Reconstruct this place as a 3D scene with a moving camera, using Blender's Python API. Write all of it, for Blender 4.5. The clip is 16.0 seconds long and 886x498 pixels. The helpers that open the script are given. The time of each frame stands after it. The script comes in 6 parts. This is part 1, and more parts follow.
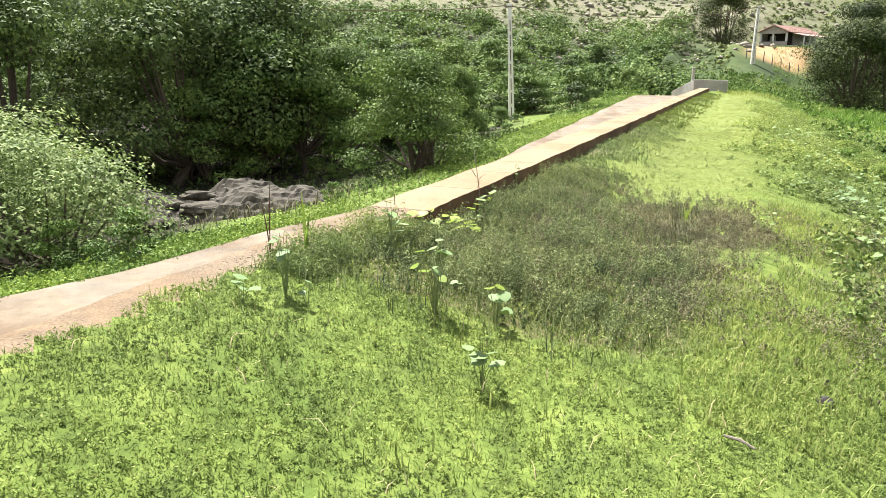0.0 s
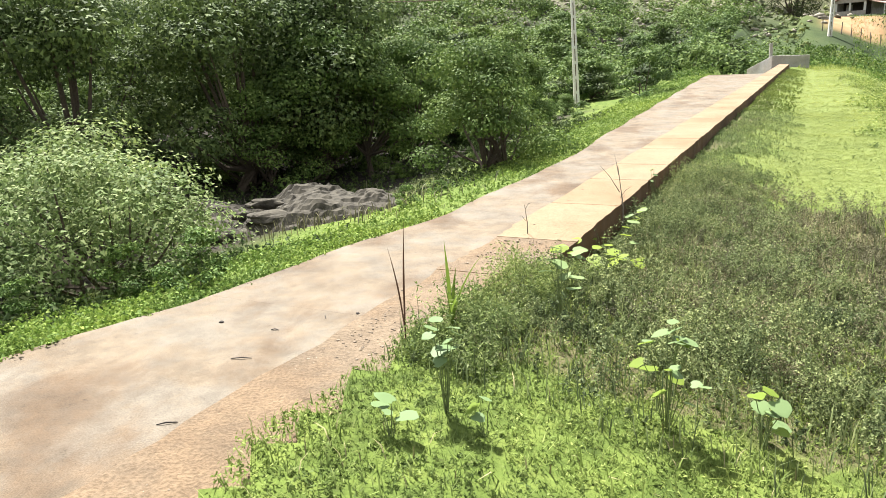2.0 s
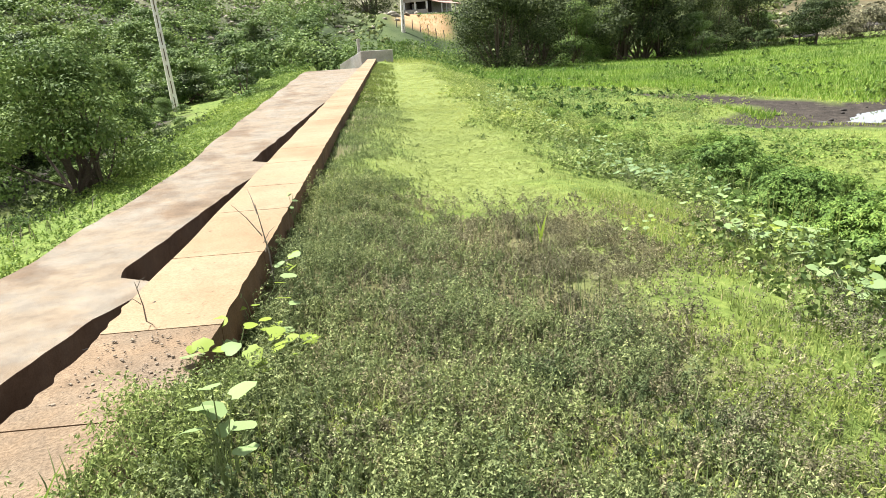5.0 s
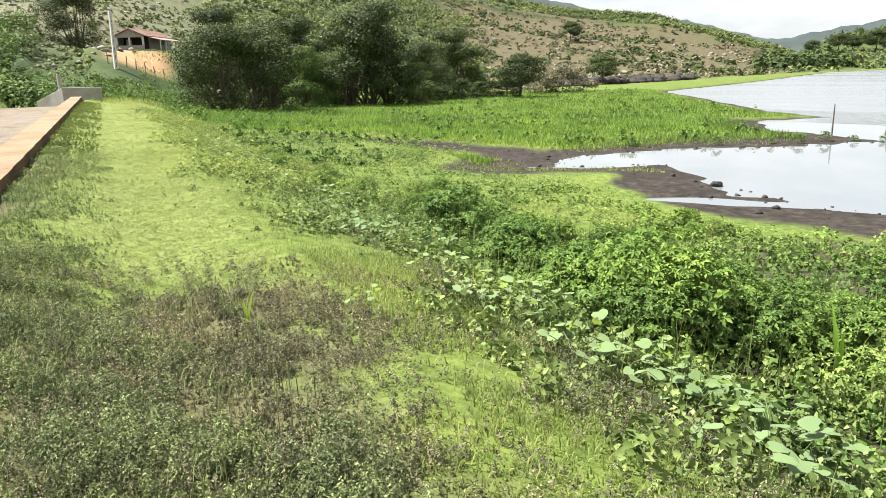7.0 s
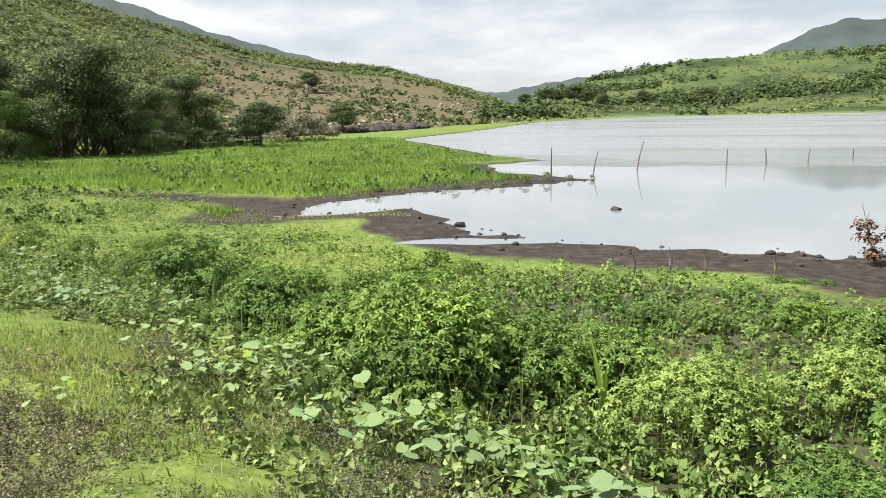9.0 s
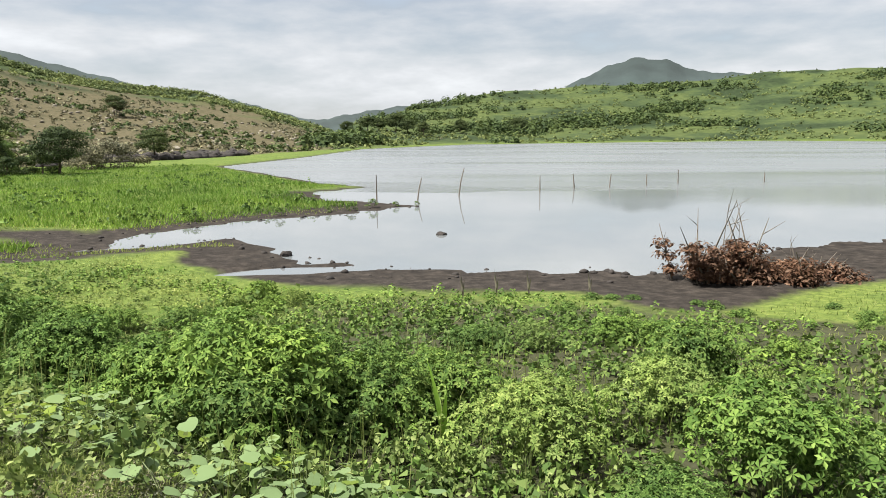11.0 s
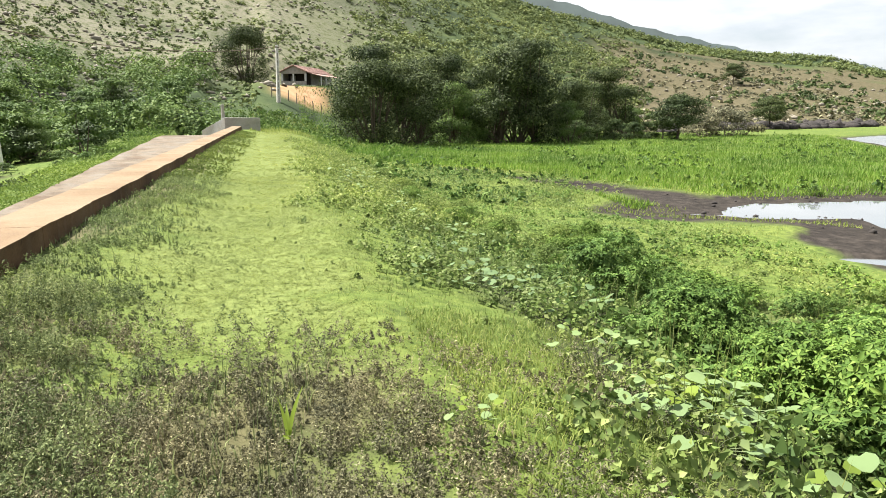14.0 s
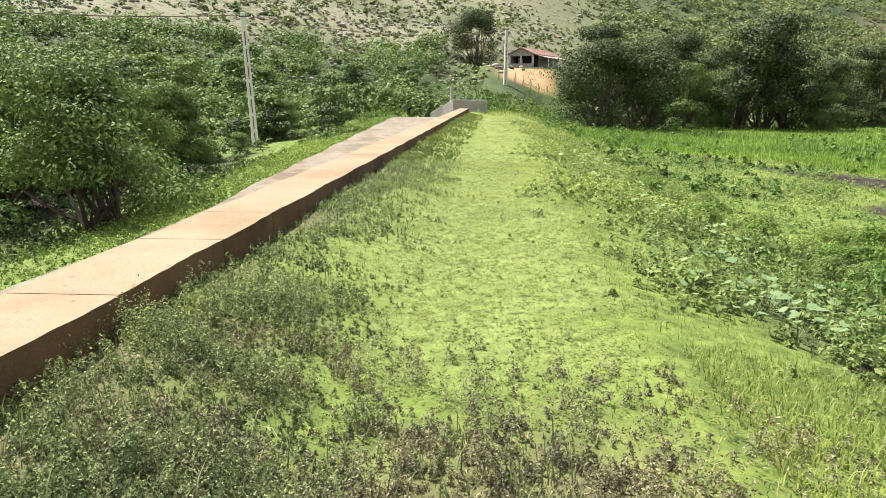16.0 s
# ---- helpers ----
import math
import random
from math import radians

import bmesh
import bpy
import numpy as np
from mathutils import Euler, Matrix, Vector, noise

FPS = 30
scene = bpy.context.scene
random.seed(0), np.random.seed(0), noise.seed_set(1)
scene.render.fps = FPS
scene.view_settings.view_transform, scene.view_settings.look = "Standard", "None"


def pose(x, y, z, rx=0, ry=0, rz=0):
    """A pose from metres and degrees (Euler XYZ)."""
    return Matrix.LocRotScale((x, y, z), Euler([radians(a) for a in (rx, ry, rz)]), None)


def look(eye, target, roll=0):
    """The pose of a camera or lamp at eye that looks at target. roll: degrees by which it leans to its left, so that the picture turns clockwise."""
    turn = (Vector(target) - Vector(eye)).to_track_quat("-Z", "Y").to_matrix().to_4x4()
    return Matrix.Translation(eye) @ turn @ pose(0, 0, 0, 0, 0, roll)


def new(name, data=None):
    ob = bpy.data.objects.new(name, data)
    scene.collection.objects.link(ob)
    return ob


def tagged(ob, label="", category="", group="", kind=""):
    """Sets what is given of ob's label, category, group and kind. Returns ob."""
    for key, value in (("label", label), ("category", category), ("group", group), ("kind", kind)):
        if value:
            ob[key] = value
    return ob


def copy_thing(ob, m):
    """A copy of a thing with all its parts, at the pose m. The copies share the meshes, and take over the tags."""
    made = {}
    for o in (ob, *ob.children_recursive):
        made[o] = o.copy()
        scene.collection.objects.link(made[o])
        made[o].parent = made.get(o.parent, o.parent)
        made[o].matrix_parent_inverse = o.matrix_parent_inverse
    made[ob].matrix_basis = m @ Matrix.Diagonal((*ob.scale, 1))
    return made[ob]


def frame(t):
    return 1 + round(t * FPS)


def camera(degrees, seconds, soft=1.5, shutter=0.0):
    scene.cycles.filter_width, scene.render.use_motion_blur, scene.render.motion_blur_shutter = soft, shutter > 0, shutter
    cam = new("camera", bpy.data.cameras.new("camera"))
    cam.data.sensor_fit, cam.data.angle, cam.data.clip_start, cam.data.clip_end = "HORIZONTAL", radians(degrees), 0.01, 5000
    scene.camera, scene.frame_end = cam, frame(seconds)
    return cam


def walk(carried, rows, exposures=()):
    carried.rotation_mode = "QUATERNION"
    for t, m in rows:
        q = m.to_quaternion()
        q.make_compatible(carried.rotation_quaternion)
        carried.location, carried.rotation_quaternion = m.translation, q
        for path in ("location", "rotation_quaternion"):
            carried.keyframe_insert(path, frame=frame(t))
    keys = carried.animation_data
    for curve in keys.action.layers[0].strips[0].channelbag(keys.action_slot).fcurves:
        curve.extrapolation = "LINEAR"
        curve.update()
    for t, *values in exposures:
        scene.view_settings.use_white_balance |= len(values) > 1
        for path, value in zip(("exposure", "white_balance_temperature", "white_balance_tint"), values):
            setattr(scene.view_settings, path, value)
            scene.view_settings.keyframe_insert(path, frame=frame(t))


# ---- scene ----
cam = camera(63.2, 16.0, soft=0.9)
METRES, EYE, TILT, LEAN, TURN = 8.0, 1.5, -14.0, 0.0, 0.0
ROWS = [
    (0.0, 0.0, 0.0, 0.0, 0.0, 0.0, -0.0),
    (0.5, -0.029, 0.043, 0.013, 5.65, -0.94, -0.73),
    (1.0, -0.0461, 0.0926, 0.0223, 8.88, -1.42, -0.58),
    (1.5, -0.0662, 0.1417, 0.0358, 8.23, -1.17, 0.39),
    (2.0, -0.0912, 0.1867, 0.0525, 4.42, -0.7, 1.7),
    (2.5, -0.0987, 0.2304, 0.0602, -0.05, -0.52, 2.95),
    (3.0, -0.1024, 0.2622, 0.0768, -4.15, -0.75, 4.1),
    (5.5, -0.0608, 0.4011, 0.1135, -31.18, -4.28, 10.7),
    (6.0, -0.0403, 0.4293, 0.1232, -36.95, -4.09, 10.95),
    (6.5, -0.0112, 0.4448, 0.1217, -41.83, -4.27, 11.17),
    (7.0, 0.0207, 0.455, 0.123, -46.12, -4.59, 11.5),
    (7.5, 0.0432, 0.4759, 0.1169, -50.24, -5.11, 11.89),
    (8.0, 0.0663, 0.5021, 0.1202, -54.7, -5.2, 12.46),
    (8.5, 0.0928, 0.5106, 0.1177, -60.06, -5.3, 13.2),
    (9.0, 0.1124, 0.5154, 0.1184, -66.46, -5.3, 13.96),
    (9.5, 0.1219, 0.5216, 0.1194, -73.47, -5.89, 14.5),
    (9.7, 0.1240, 0.5235, 0.1196, -76.1, -6.1, 14.65),
    (10.6, 0.1262, 0.5275, 0.1210, -81.0, -6.7, 14.5),
    (11.8, 0.1272, 0.5320, 0.1228, -75.0, -6.5, 13.5),
    (12.0, 0.1292, 0.5375, 0.123, -71.03, -5.82, 13.23),
    (12.5, 0.1399, 0.5611, 0.1239, -61.02, -3.97, 12.4),
    (13.0, 0.1702, 0.5857, 0.1241, -50.78, -2.02, 11.18),
    (13.5, 0.1889, 0.6133, 0.1264, -41.9, -0.5, 9.76),
    (14.0, 0.2031, 0.6524, 0.1335, -34.71, 0.48, 8.29),
    (14.5, 0.2147, 0.6835, 0.1386, -28.84, 0.96, 7.09),
    (15.0, 0.2313, 0.72, 0.1484, -24.02, 1.29, 5.96),
    (15.5, 0.2385, 0.76, 0.1528, -20.31, 1.29, 5.08),
    (16.0, 0.2392, 0.8004, 0.1649, -17.74, 1.09, 4.54),
]
walk(cam, [(t, pose(0, 0, EYE, TILT, LEAN, TURN) @ pose(METRES * x, METRES * y, METRES * z, 90 + pitch, roll, yaw)) for t, x, y, z, yaw, pitch, roll in ROWS],
     exposures=((0.0, 1.98), (3.0, 1.86), (5.5, 1.88), (7.5, 1.64), (9.0, 1.44), (9.5, 1.38), (12.0, 1.24), (13.0, 1.50), (14.5, 1.68), (16.0, 1.70)))


# ---- world, sun, exposure ----
world = bpy.data.worlds.new("sky")
scene.world = world
world.use_nodes = True
wn, wl = world.node_tree.nodes, world.node_tree.links
SUN_EL, SUN_AZ = radians(58), radians(-24)
sky = wn.new("ShaderNodeTexSky")
sky.sky_type, sky.sun_disc = "NISHITA", False
sky.sun_elevation, sky.sun_rotation = SUN_EL, SUN_AZ
sky_bg = wn["Background"]
sky_bg.inputs["Strength"].default_value = 0.10
wl.new(sky.outputs[0], sky_bg.inputs["Color"])
cloud_co = wn.new("ShaderNodeTexCoord")
cloud_map = wn.new("ShaderNodeMapping")
cloud_map.inputs["Scale"].default_value = (1.0, 1.0, 3.6)
cloud = wn.new("ShaderNodeTexNoise")
cloud.inputs["Scale"].default_value, cloud.inputs["Detail"].default_value, cloud.inputs["Roughness"].default_value = 2.8, 8.0, 0.55
wl.new(cloud_co.outputs["Generated"], cloud_map.inputs[0])
wl.new(cloud_map.outputs[0], cloud.inputs["Vector"])
shade = wn.new("ShaderNodeValToRGB")
shade.color_ramp.elements[0].position, shade.color_ramp.elements[0].color = 0.38, (0.46, 0.485, 0.52, 1)
shade.color_ramp.elements[1].position, shade.color_ramp.elements[1].color = 0.62, (0.95, 0.97, 1.0, 1)
wl.new(cloud.outputs["Fac"], shade.inputs[0])
cloud_bg = wn.new("ShaderNodeBackground")
cloud_bg.inputs["Strength"].default_value = 0.43
wl.new(shade.outputs[0], cloud_bg.inputs["Color"])
cover = wn.new("ShaderNodeValToRGB")
cover.color_ramp.elements[0].position, cover.color_ramp.elements[0].color = 0.30, (0.72, 0.72, 0.72, 1)
cover.color_ramp.elements[1].position, cover.color_ramp.elements[1].color = 0.52, (0.97, 0.97, 0.97, 1)
wl.new(cloud.outputs["Fac"], cover.inputs[0])
sky_mix = wn.new("ShaderNodeMixShader")
wl.new(cover.outputs[0], sky_mix.inputs[0])
wl.new(sky_bg.outputs[0], sky_mix.inputs[1])
wl.new(cloud_bg.outputs[0], sky_mix.inputs[2])
wl.new(sky_mix.outputs[0], wn["World Output"].inputs[0])

sun = new("sun", bpy.data.lights.new("sun", "SUN"))
sun.data.energy, sun.data.angle, sun.data.color = 5.0, radians(3), (1.0, 0.975, 0.91)
SUN_WAY = Vector((math.sin(SUN_AZ) * math.cos(SUN_EL), math.cos(SUN_AZ) * math.cos(SUN_EL), math.sin(SUN_EL)))
sun.matrix_world = look(SUN_WAY * 50, (0, 0, 0))

# ---- materials ----


def material(name, roughness=0.8, metallic=0.0, specular=0.3):
    m = bpy.data.materials.new(name)
    m.use_nodes = True
    b = m.node_tree.nodes["Principled BSDF"]
    b.inputs["Roughness"].default_value, b.inputs["Metallic"].default_value = roughness, metallic
    b.inputs["Specular IOR Level"].default_value = specular
    return m, m.node_tree.nodes, m.node_tree.links, b


def noise_ramp(n, l, scale, stops, detail=5.0, rough=0.6, vector=None, stretch=None):
    """A noise in metres, through a colour ramp."""
    co = n.new("ShaderNodeNewGeometry").outputs["Position"] if vector is None else vector
    if stretch:
        mp = n.new("ShaderNodeMapping")
        mp.inputs["Scale"].default_value = stretch
        l.new(co, mp.inputs[0])
        co = mp.outputs[0]
    t = n.new("ShaderNodeTexNoise")
    t.inputs["Scale"].default_value, t.inputs["Detail"].default_value, t.inputs["Roughness"].default_value = scale, detail, rough
    l.new(co, t.inputs["Vector"])
    r = n.new("ShaderNodeValToRGB")
    while len(r.color_ramp.elements) < len(stops):
        r.color_ramp.elements.new(0.5)
    for e, (p, c) in zip(r.color_ramp.elements, stops):
        e.position, e.color = p, (*c, 1)
    l.new(t.outputs["Fac"], r.inputs[0])
    return r.outputs[0], t.outputs["Fac"]


def mixed(n, l, fac, a, b, mode="MIX"):
    x = n.new("ShaderNodeMix")
    x.data_type, x.blend_type = "RGBA", mode
    for sock, v in ((x.inputs[0], fac), (x.inputs[6], a), (x.inputs[7], b)):
        if hasattr(v, "links"):
            l.new(v, sock)
        else:
            sock.default_value = v if isinstance(v, float) else (*v, 1)
    return x.outputs[2]


def bump(n, l, b, height, strength=0.5, distance=0.02):
    u = n.new("ShaderNodeBump")
    u.inputs["Strength"].default_value, u.inputs["Distance"].default_value = strength, distance
    l.new(height, u.inputs["Height"])
    l.new(u.outputs[0], b.inputs["Normal"])


def attribute(n, name):
    a = n.new("ShaderNodeAttribute")
    a.attribute_name = name
    return a.outputs["Fac"]


def leaf_material(name, dark, mid, light, roughness=0.65, through_light=0.25, patch_size=0.9, patch_depth=0.25):
    """Leaves: each one its own green, patches of lighter and darker growth, and some light through the blade."""
    m, n, l, b = material(name, roughness, specular=0.1)
    g = n.new("ShaderNodeNewGeometry")
    r = n.new("ShaderNodeValToRGB")
    r.color_ramp.elements.new(0.5)
    for e, (p, c) in zip(r.color_ramp.elements, ((0.0, dark), (0.55, mid), (1.0, light))):
        e.position, e.color = p, (*c, 1)
    l.new(g.outputs["Random Per Island"], r.inputs[0])
    patch, _ = noise_ramp(n, l, patch_size, ((0.3, (1 - patch_depth * 1.1, 1 - patch_depth, 1 - patch_depth * 1.2)), (0.7, (1 + patch_depth * 0.9, 1 + patch_depth * 0.7, 1.0))), 3.0)
    col = mixed(n, l, 1.0, r.outputs[0], patch, "MULTIPLY")
    stand, _ = noise_ramp(n, l, 0.13, ((0.35, (0.78, 0.82, 0.85)), (0.65, (1.18, 1.12, 0.95))), 3.0)
    col = mixed(n, l, 1.0, col, stand, "MULTIPLY")
    l.new(col, b.inputs["Base Color"])
    tr = n.new("ShaderNodeBsdfTranslucent")
    l.new(col, tr.inputs["Color"])
    ms = n.new("ShaderNodeMixShader")
    ms.inputs[0].default_value = through_light
    l.new(b.outputs[0], ms.inputs[1])
    l.new(tr.outputs[0], ms.inputs[2])
    l.new(ms.outputs[0], n["Material Output"].inputs[0])
    return m


def ground_material():
    m, n, l, b = material("ground", 0.95, specular=0.1)
    turf, tf = noise_ramp(n, l, 5.0, ((0.3, (0.037, 0.056, 0.015)), (0.5, (0.089, 0.126, 0.03)), (0.7, (0.155, 0.192, 0.052))), 8.0, 0.7)
    wide, _ = noise_ramp(n, l, 0.35, ((0.35, (0.85, 0.9, 0.8)), (0.65, (1.15, 1.08, 1.0))), 3.0)
    turf = mixed(n, l, 1.0, turf, wide, "MULTIPLY")
    lawn, _ = noise_ramp(n, l, 16.0, ((0.32, (0.074, 0.092, 0.03)), (0.5, (0.126, 0.155, 0.044)), (0.7, (0.178, 0.2, 0.063))), 8.0, 0.75)
    turf = mixed(n, l, attribute(n, "lawn"), turf, lawn)
    soil, sf = noise_ramp(n, l, 3.0, ((0.3, (0.013, 0.011, 0.01)), (0.5, (0.03, 0.025, 0.021)), (0.72, (0.063, 0.052, 0.044))), 9.0, 0.7)
    dry, _ = noise_ramp(n, l, 0.5, ((0.34, (0.033, 0.041, 0.018)), (0.45, (0.068, 0.059, 0.031)), (0.52, (0.104, 0.087, 0.05)), (0.58, (0.074, 0.063, 0.036)), (0.68, (0.044, 0.056, 0.024))), 10.0, 0.75)
    rock, _ = noise_ramp(n, l, 0.8, ((0.37, (0.035, 0.048, 0.018)), (0.45, (0.085, 0.09, 0.044)), (0.5, (0.14, 0.132, 0.085)), (0.55, (0.17, 0.155, 0.118)), (0.62, (0.06, 0.072, 0.03))), 11.0, 0.8)
    red, _ = noise_ramp(n, l, 0.6, ((0.3, (0.281, 0.148, 0.074)), (0.7, (0.37, 0.244, 0.141))), 8.0)
    upland, _ = noise_ramp(n, l, 0.25, ((0.3, (0.033, 0.048, 0.018)), (0.55, (0.059, 0.08, 0.03)), (0.75, (0.092, 0.107, 0.044))), 9.0, 0.7)
    fields, _ = noise_ramp(n, l, 0.022, ((0.40, (0.42, 0.47, 0.5)), (0.48, (0.7, 0.75, 0.75)), (0.56, (1.08, 1.04, 0.88))), 5.0, 0.6)
    upland = mixed(n, l, 1.0, upland, fields, "MULTIPLY")
    turf = mixed(n, l, attribute(n, "upland"), turf, upland)
    col = mixed(n, l, attribute(n, "dry"), turf, dry)
    col = mixed(n, l, attribute(n, "rock"), col, rock)
    col = mixed(n, l, attribute(n, "mud"), col, soil)
    col = mixed(n, l, attribute(n, "yard"), col, red)
    l.new(col, b.inputs["Base Color"])
    bump(n, l, b, sf, 0.7, 0.05)
    return m


def concrete_material(name, base, light, stain, scale=1.0, wash_fac=0.5, grit_fac=0.7, relief=0.006):
    m, n, l, b = material(name, 0.88, specular=0.25)
    a, f = noise_ramp(n, l, 1.3 * scale, ((0.3, base), (0.7, light)), 12.0, 0.76)
    s, _ = noise_ramp(n, l, 0.55, ((0.48, (1, 1, 1)), (0.62, stain)), 6.0, 0.6, stretch=(1, 0.6, 1))
    col = mixed(n, l, 0.85, a, s, "MULTIPLY")
    wash, _ = noise_ramp(n, l, 0.9, ((0.42, (1.0, 1.0, 1.0)), (0.56, (1.04, 0.93, 0.80)), (0.7, (0.72, 0.68, 0.63))), 8.0, 0.7)
    col = mixed(n, l, wash_fac, col, wash, "MULTIPLY")
    specks, _ = noise_ramp(n, l, 14.0, ((0.30, (0.45, 0.42, 0.4)), (0.38, (1, 1, 1))), 5.0, 0.7)
    col = mixed(n, l, 0.8, col, specks, "MULTIPLY")
    grit, gf = noise_ramp(n, l, 60.0, ((0.35, (0.72, 0.7, 0.66)), (0.6, (1.06, 1.05, 1.03))), 3.0)
    col = mixed(n, l, grit_fac, col, grit, "MULTIPLY")
    l.new(col, b.inputs["Base Color"])
    bump(n, l, b, gf, 0.6, relief)
    return m


def water_material():
    m, n, l, b = material("water", 0.03, specular=0.5)
    b.inputs["IOR"].default_value = 1.33
    b.inputs["Base Color"].default_value = (0.15, 0.16, 0.165, 1)
    _, f = noise_ramp(n, l, 1.6, ((0.3, (0, 0, 0)), (0.7, (1, 1, 1))), 4.0, stretch=(0.5, 1.4, 1))
    g = n.new("ShaderNodeSeparateXYZ")
    l.new(n.new("ShaderNodeNewGeometry").outputs["Position"], g.inputs[0])
    open_water = n.new("ShaderNodeMapRange")
    open_water.inputs[1].default_value, open_water.inputs[2].default_value = 30.0, 75.0
    open_water.inputs[3].default_value, open_water.inputs[4].default_value = 0.02, 0.30
    l.new(g.outputs[0], open_water.inputs[0])
    calm, _ = noise_ramp(n, l, 0.045, ((0.35, (0.55, 0.55, 0.55)), (0.6, (1, 1, 1))), 2.0, stretch=(1.5, 0.4, 1))
    # a band of wind ripples across the middle of the lake
    band_x, _ = noise_ramp(n, l, 0.06, ((0.2, (0, 0, 0)), (0.8, (1, 1, 1))), 4.0, stretch=(1, 0.35, 1))
    mid = n.new("ShaderNodeMath")
    mid.operation = "MULTIPLY_ADD"
    l.new(band_x, mid.inputs[0])
    mid.inputs[1].default_value = -24.0
    l.new(g.outputs[0], mid.inputs[2])
    inside = n.new("ShaderNodeMapRange")
    inside.interpolation_type = "SMOOTHSTEP"
    inside.inputs[1].default_value, inside.inputs[2].default_value = 4.0, 0.5
    far_off = n.new("ShaderNodeMath")
    far_off.operation = "ABSOLUTE"
    shift = n.new("ShaderNodeMath")
    shift.operation = "SUBTRACT"
    shift.inputs[1].default_value = 40.0
    l.new(mid.outputs[0], shift.inputs[0])
    l.new(shift.outputs[0], far_off.inputs[0])
    l.new(far_off.outputs[0], inside.inputs[0])
    wind = n.new("ShaderNodeMath")
    wind.operation = "MULTIPLY"
    l.new(open_water.outputs[0], wind.inputs[0])
    l.new(calm, wind.inputs[1])
    l.new(wind.outputs[0], b.inputs["Roughness"])
    u = n.new("ShaderNodeBump")
    u.inputs["Distance"].default_value = 0.2
    lively = n.new("ShaderNodeMath")
    lively.operation = "MULTIPLY_ADD"
    l.new(inside.outputs[0], lively.inputs[0])
    lively.inputs[1].default_value = 1.0
    gentle = n.new("ShaderNodeMath")
    gentle.operation = "MULTIPLY"
    gentle.inputs[1].default_value = 0.12
    l.new(wind.outputs[0], gentle.inputs[0])
    l.new(gentle.outputs[0], lively.inputs[2])
    l.new(lively.outputs[0], u.inputs["Strength"])
    l.new(f, u.inputs["Height"])
    l.new(u.outputs[0], b.inputs["Normal"])
    return m


def plain_material(name, colour, roughness=0.7, variation=0.25, scale=8.0, metallic=0.0):
    m, n, l, b = material(name, roughness, metallic)
    lo, hi = tuple(c * (1 - variation) for c in colour), tuple(min(1, c * (1 + variation)) for c in colour)
    c, f = noise_ramp(n, l, scale, ((0.3, lo), (0.7, hi)), 7.0, 0.65)
    l.new(c, b.inputs["Base Color"])
    bump(n, l, b, f, 0.3, 0.01)
    return m


GROUND = ground_material()
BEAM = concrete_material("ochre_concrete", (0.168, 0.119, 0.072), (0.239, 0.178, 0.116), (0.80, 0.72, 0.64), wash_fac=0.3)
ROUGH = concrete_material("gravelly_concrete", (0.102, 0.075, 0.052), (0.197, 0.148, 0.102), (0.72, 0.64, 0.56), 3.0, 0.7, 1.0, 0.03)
# the wall's sides, a darker brown than its top
BEAM_SIDE = concrete_material("brown_side_concrete", (0.067, 0.041, 0.022), (0.148, 0.089, 0.044), (0.5, 0.45, 0.4))
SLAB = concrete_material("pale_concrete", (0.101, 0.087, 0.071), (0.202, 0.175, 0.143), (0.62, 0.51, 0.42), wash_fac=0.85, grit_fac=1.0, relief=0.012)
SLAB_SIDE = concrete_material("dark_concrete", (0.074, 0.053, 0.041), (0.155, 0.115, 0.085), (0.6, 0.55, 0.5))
GREY = concrete_material("grey_concrete", (0.252, 0.252, 0.237), (0.37, 0.37, 0.355), (0.6, 0.58, 0.55))
WATER = water_material()
BARK = plain_material("bark", (0.074, 0.056, 0.041), 0.9, 0.4, 20)
WEATHERED = plain_material("weathered_wood", (0.148, 0.126, 0.104), 0.85, 0.35, 25)
STONE = plain_material("stone", (0.056, 0.049, 0.038), 0.95, 0.7, 5.5)
DARK_STONE = plain_material("dark_stone", (0.033, 0.028, 0.025), 0.9, 0.45, 5)
LEAF_DARK = leaf_material("dark_leaves", (0.036, 0.058, 0.025), (0.06, 0.09, 0.035), (0.1, 0.135, 0.055), through_light=0.2)
LEAF_WOODS = leaf_material("woodland_leaves", (0.036, 0.058, 0.024), (0.08, 0.12, 0.046), (0.145, 0.195, 0.078), through_light=0.2)
LEAF_MID = leaf_material("green_leaves", (0.060, 0.106, 0.034), (0.102, 0.162, 0.048), (0.162, 0.222, 0.079), through_light=0.2)
LEAF_BRIGHT = leaf_material("bright_leaves", (0.048, 0.092, 0.029), (0.092, 0.163, 0.046), (0.167, 0.241, 0.083), through_light=0.18, patch_size=1.7, patch_depth=0.42)
LEAF_GREY = leaf_material("grey_brown_leaves", (0.066, 0.064, 0.048), (0.142, 0.138, 0.104), (0.275, 0.268, 0.21), through_light=0.12, patch_size=2.6, patch_depth=0.4)
LEAF_DRY = leaf_material("brown_leaves", (0.052, 0.028, 0.021), (0.126, 0.067, 0.048), (0.222, 0.141, 0.111))
LEAF_HILL = leaf_material("olive_scrub_leaves", (0.075, 0.100, 0.043), (0.125, 0.160, 0.065), (0.188, 0.219, 0.100), through_light=0.2, patch_size=0.05, patch_depth=0.25)
WEED = leaf_material("weed_leaves", (0.058, 0.078, 0.042), (0.15, 0.195, 0.104), (0.275, 0.315, 0.195), through_light=0.18, patch_size=3.2, patch_depth=0.45)
WEED_PALE = leaf_material("pale_weed_leaves", (0.10, 0.14, 0.055), (0.19, 0.25, 0.10), (0.30, 0.355, 0.165), through_light=0.3, patch_size=2.2, patch_depth=0.35)
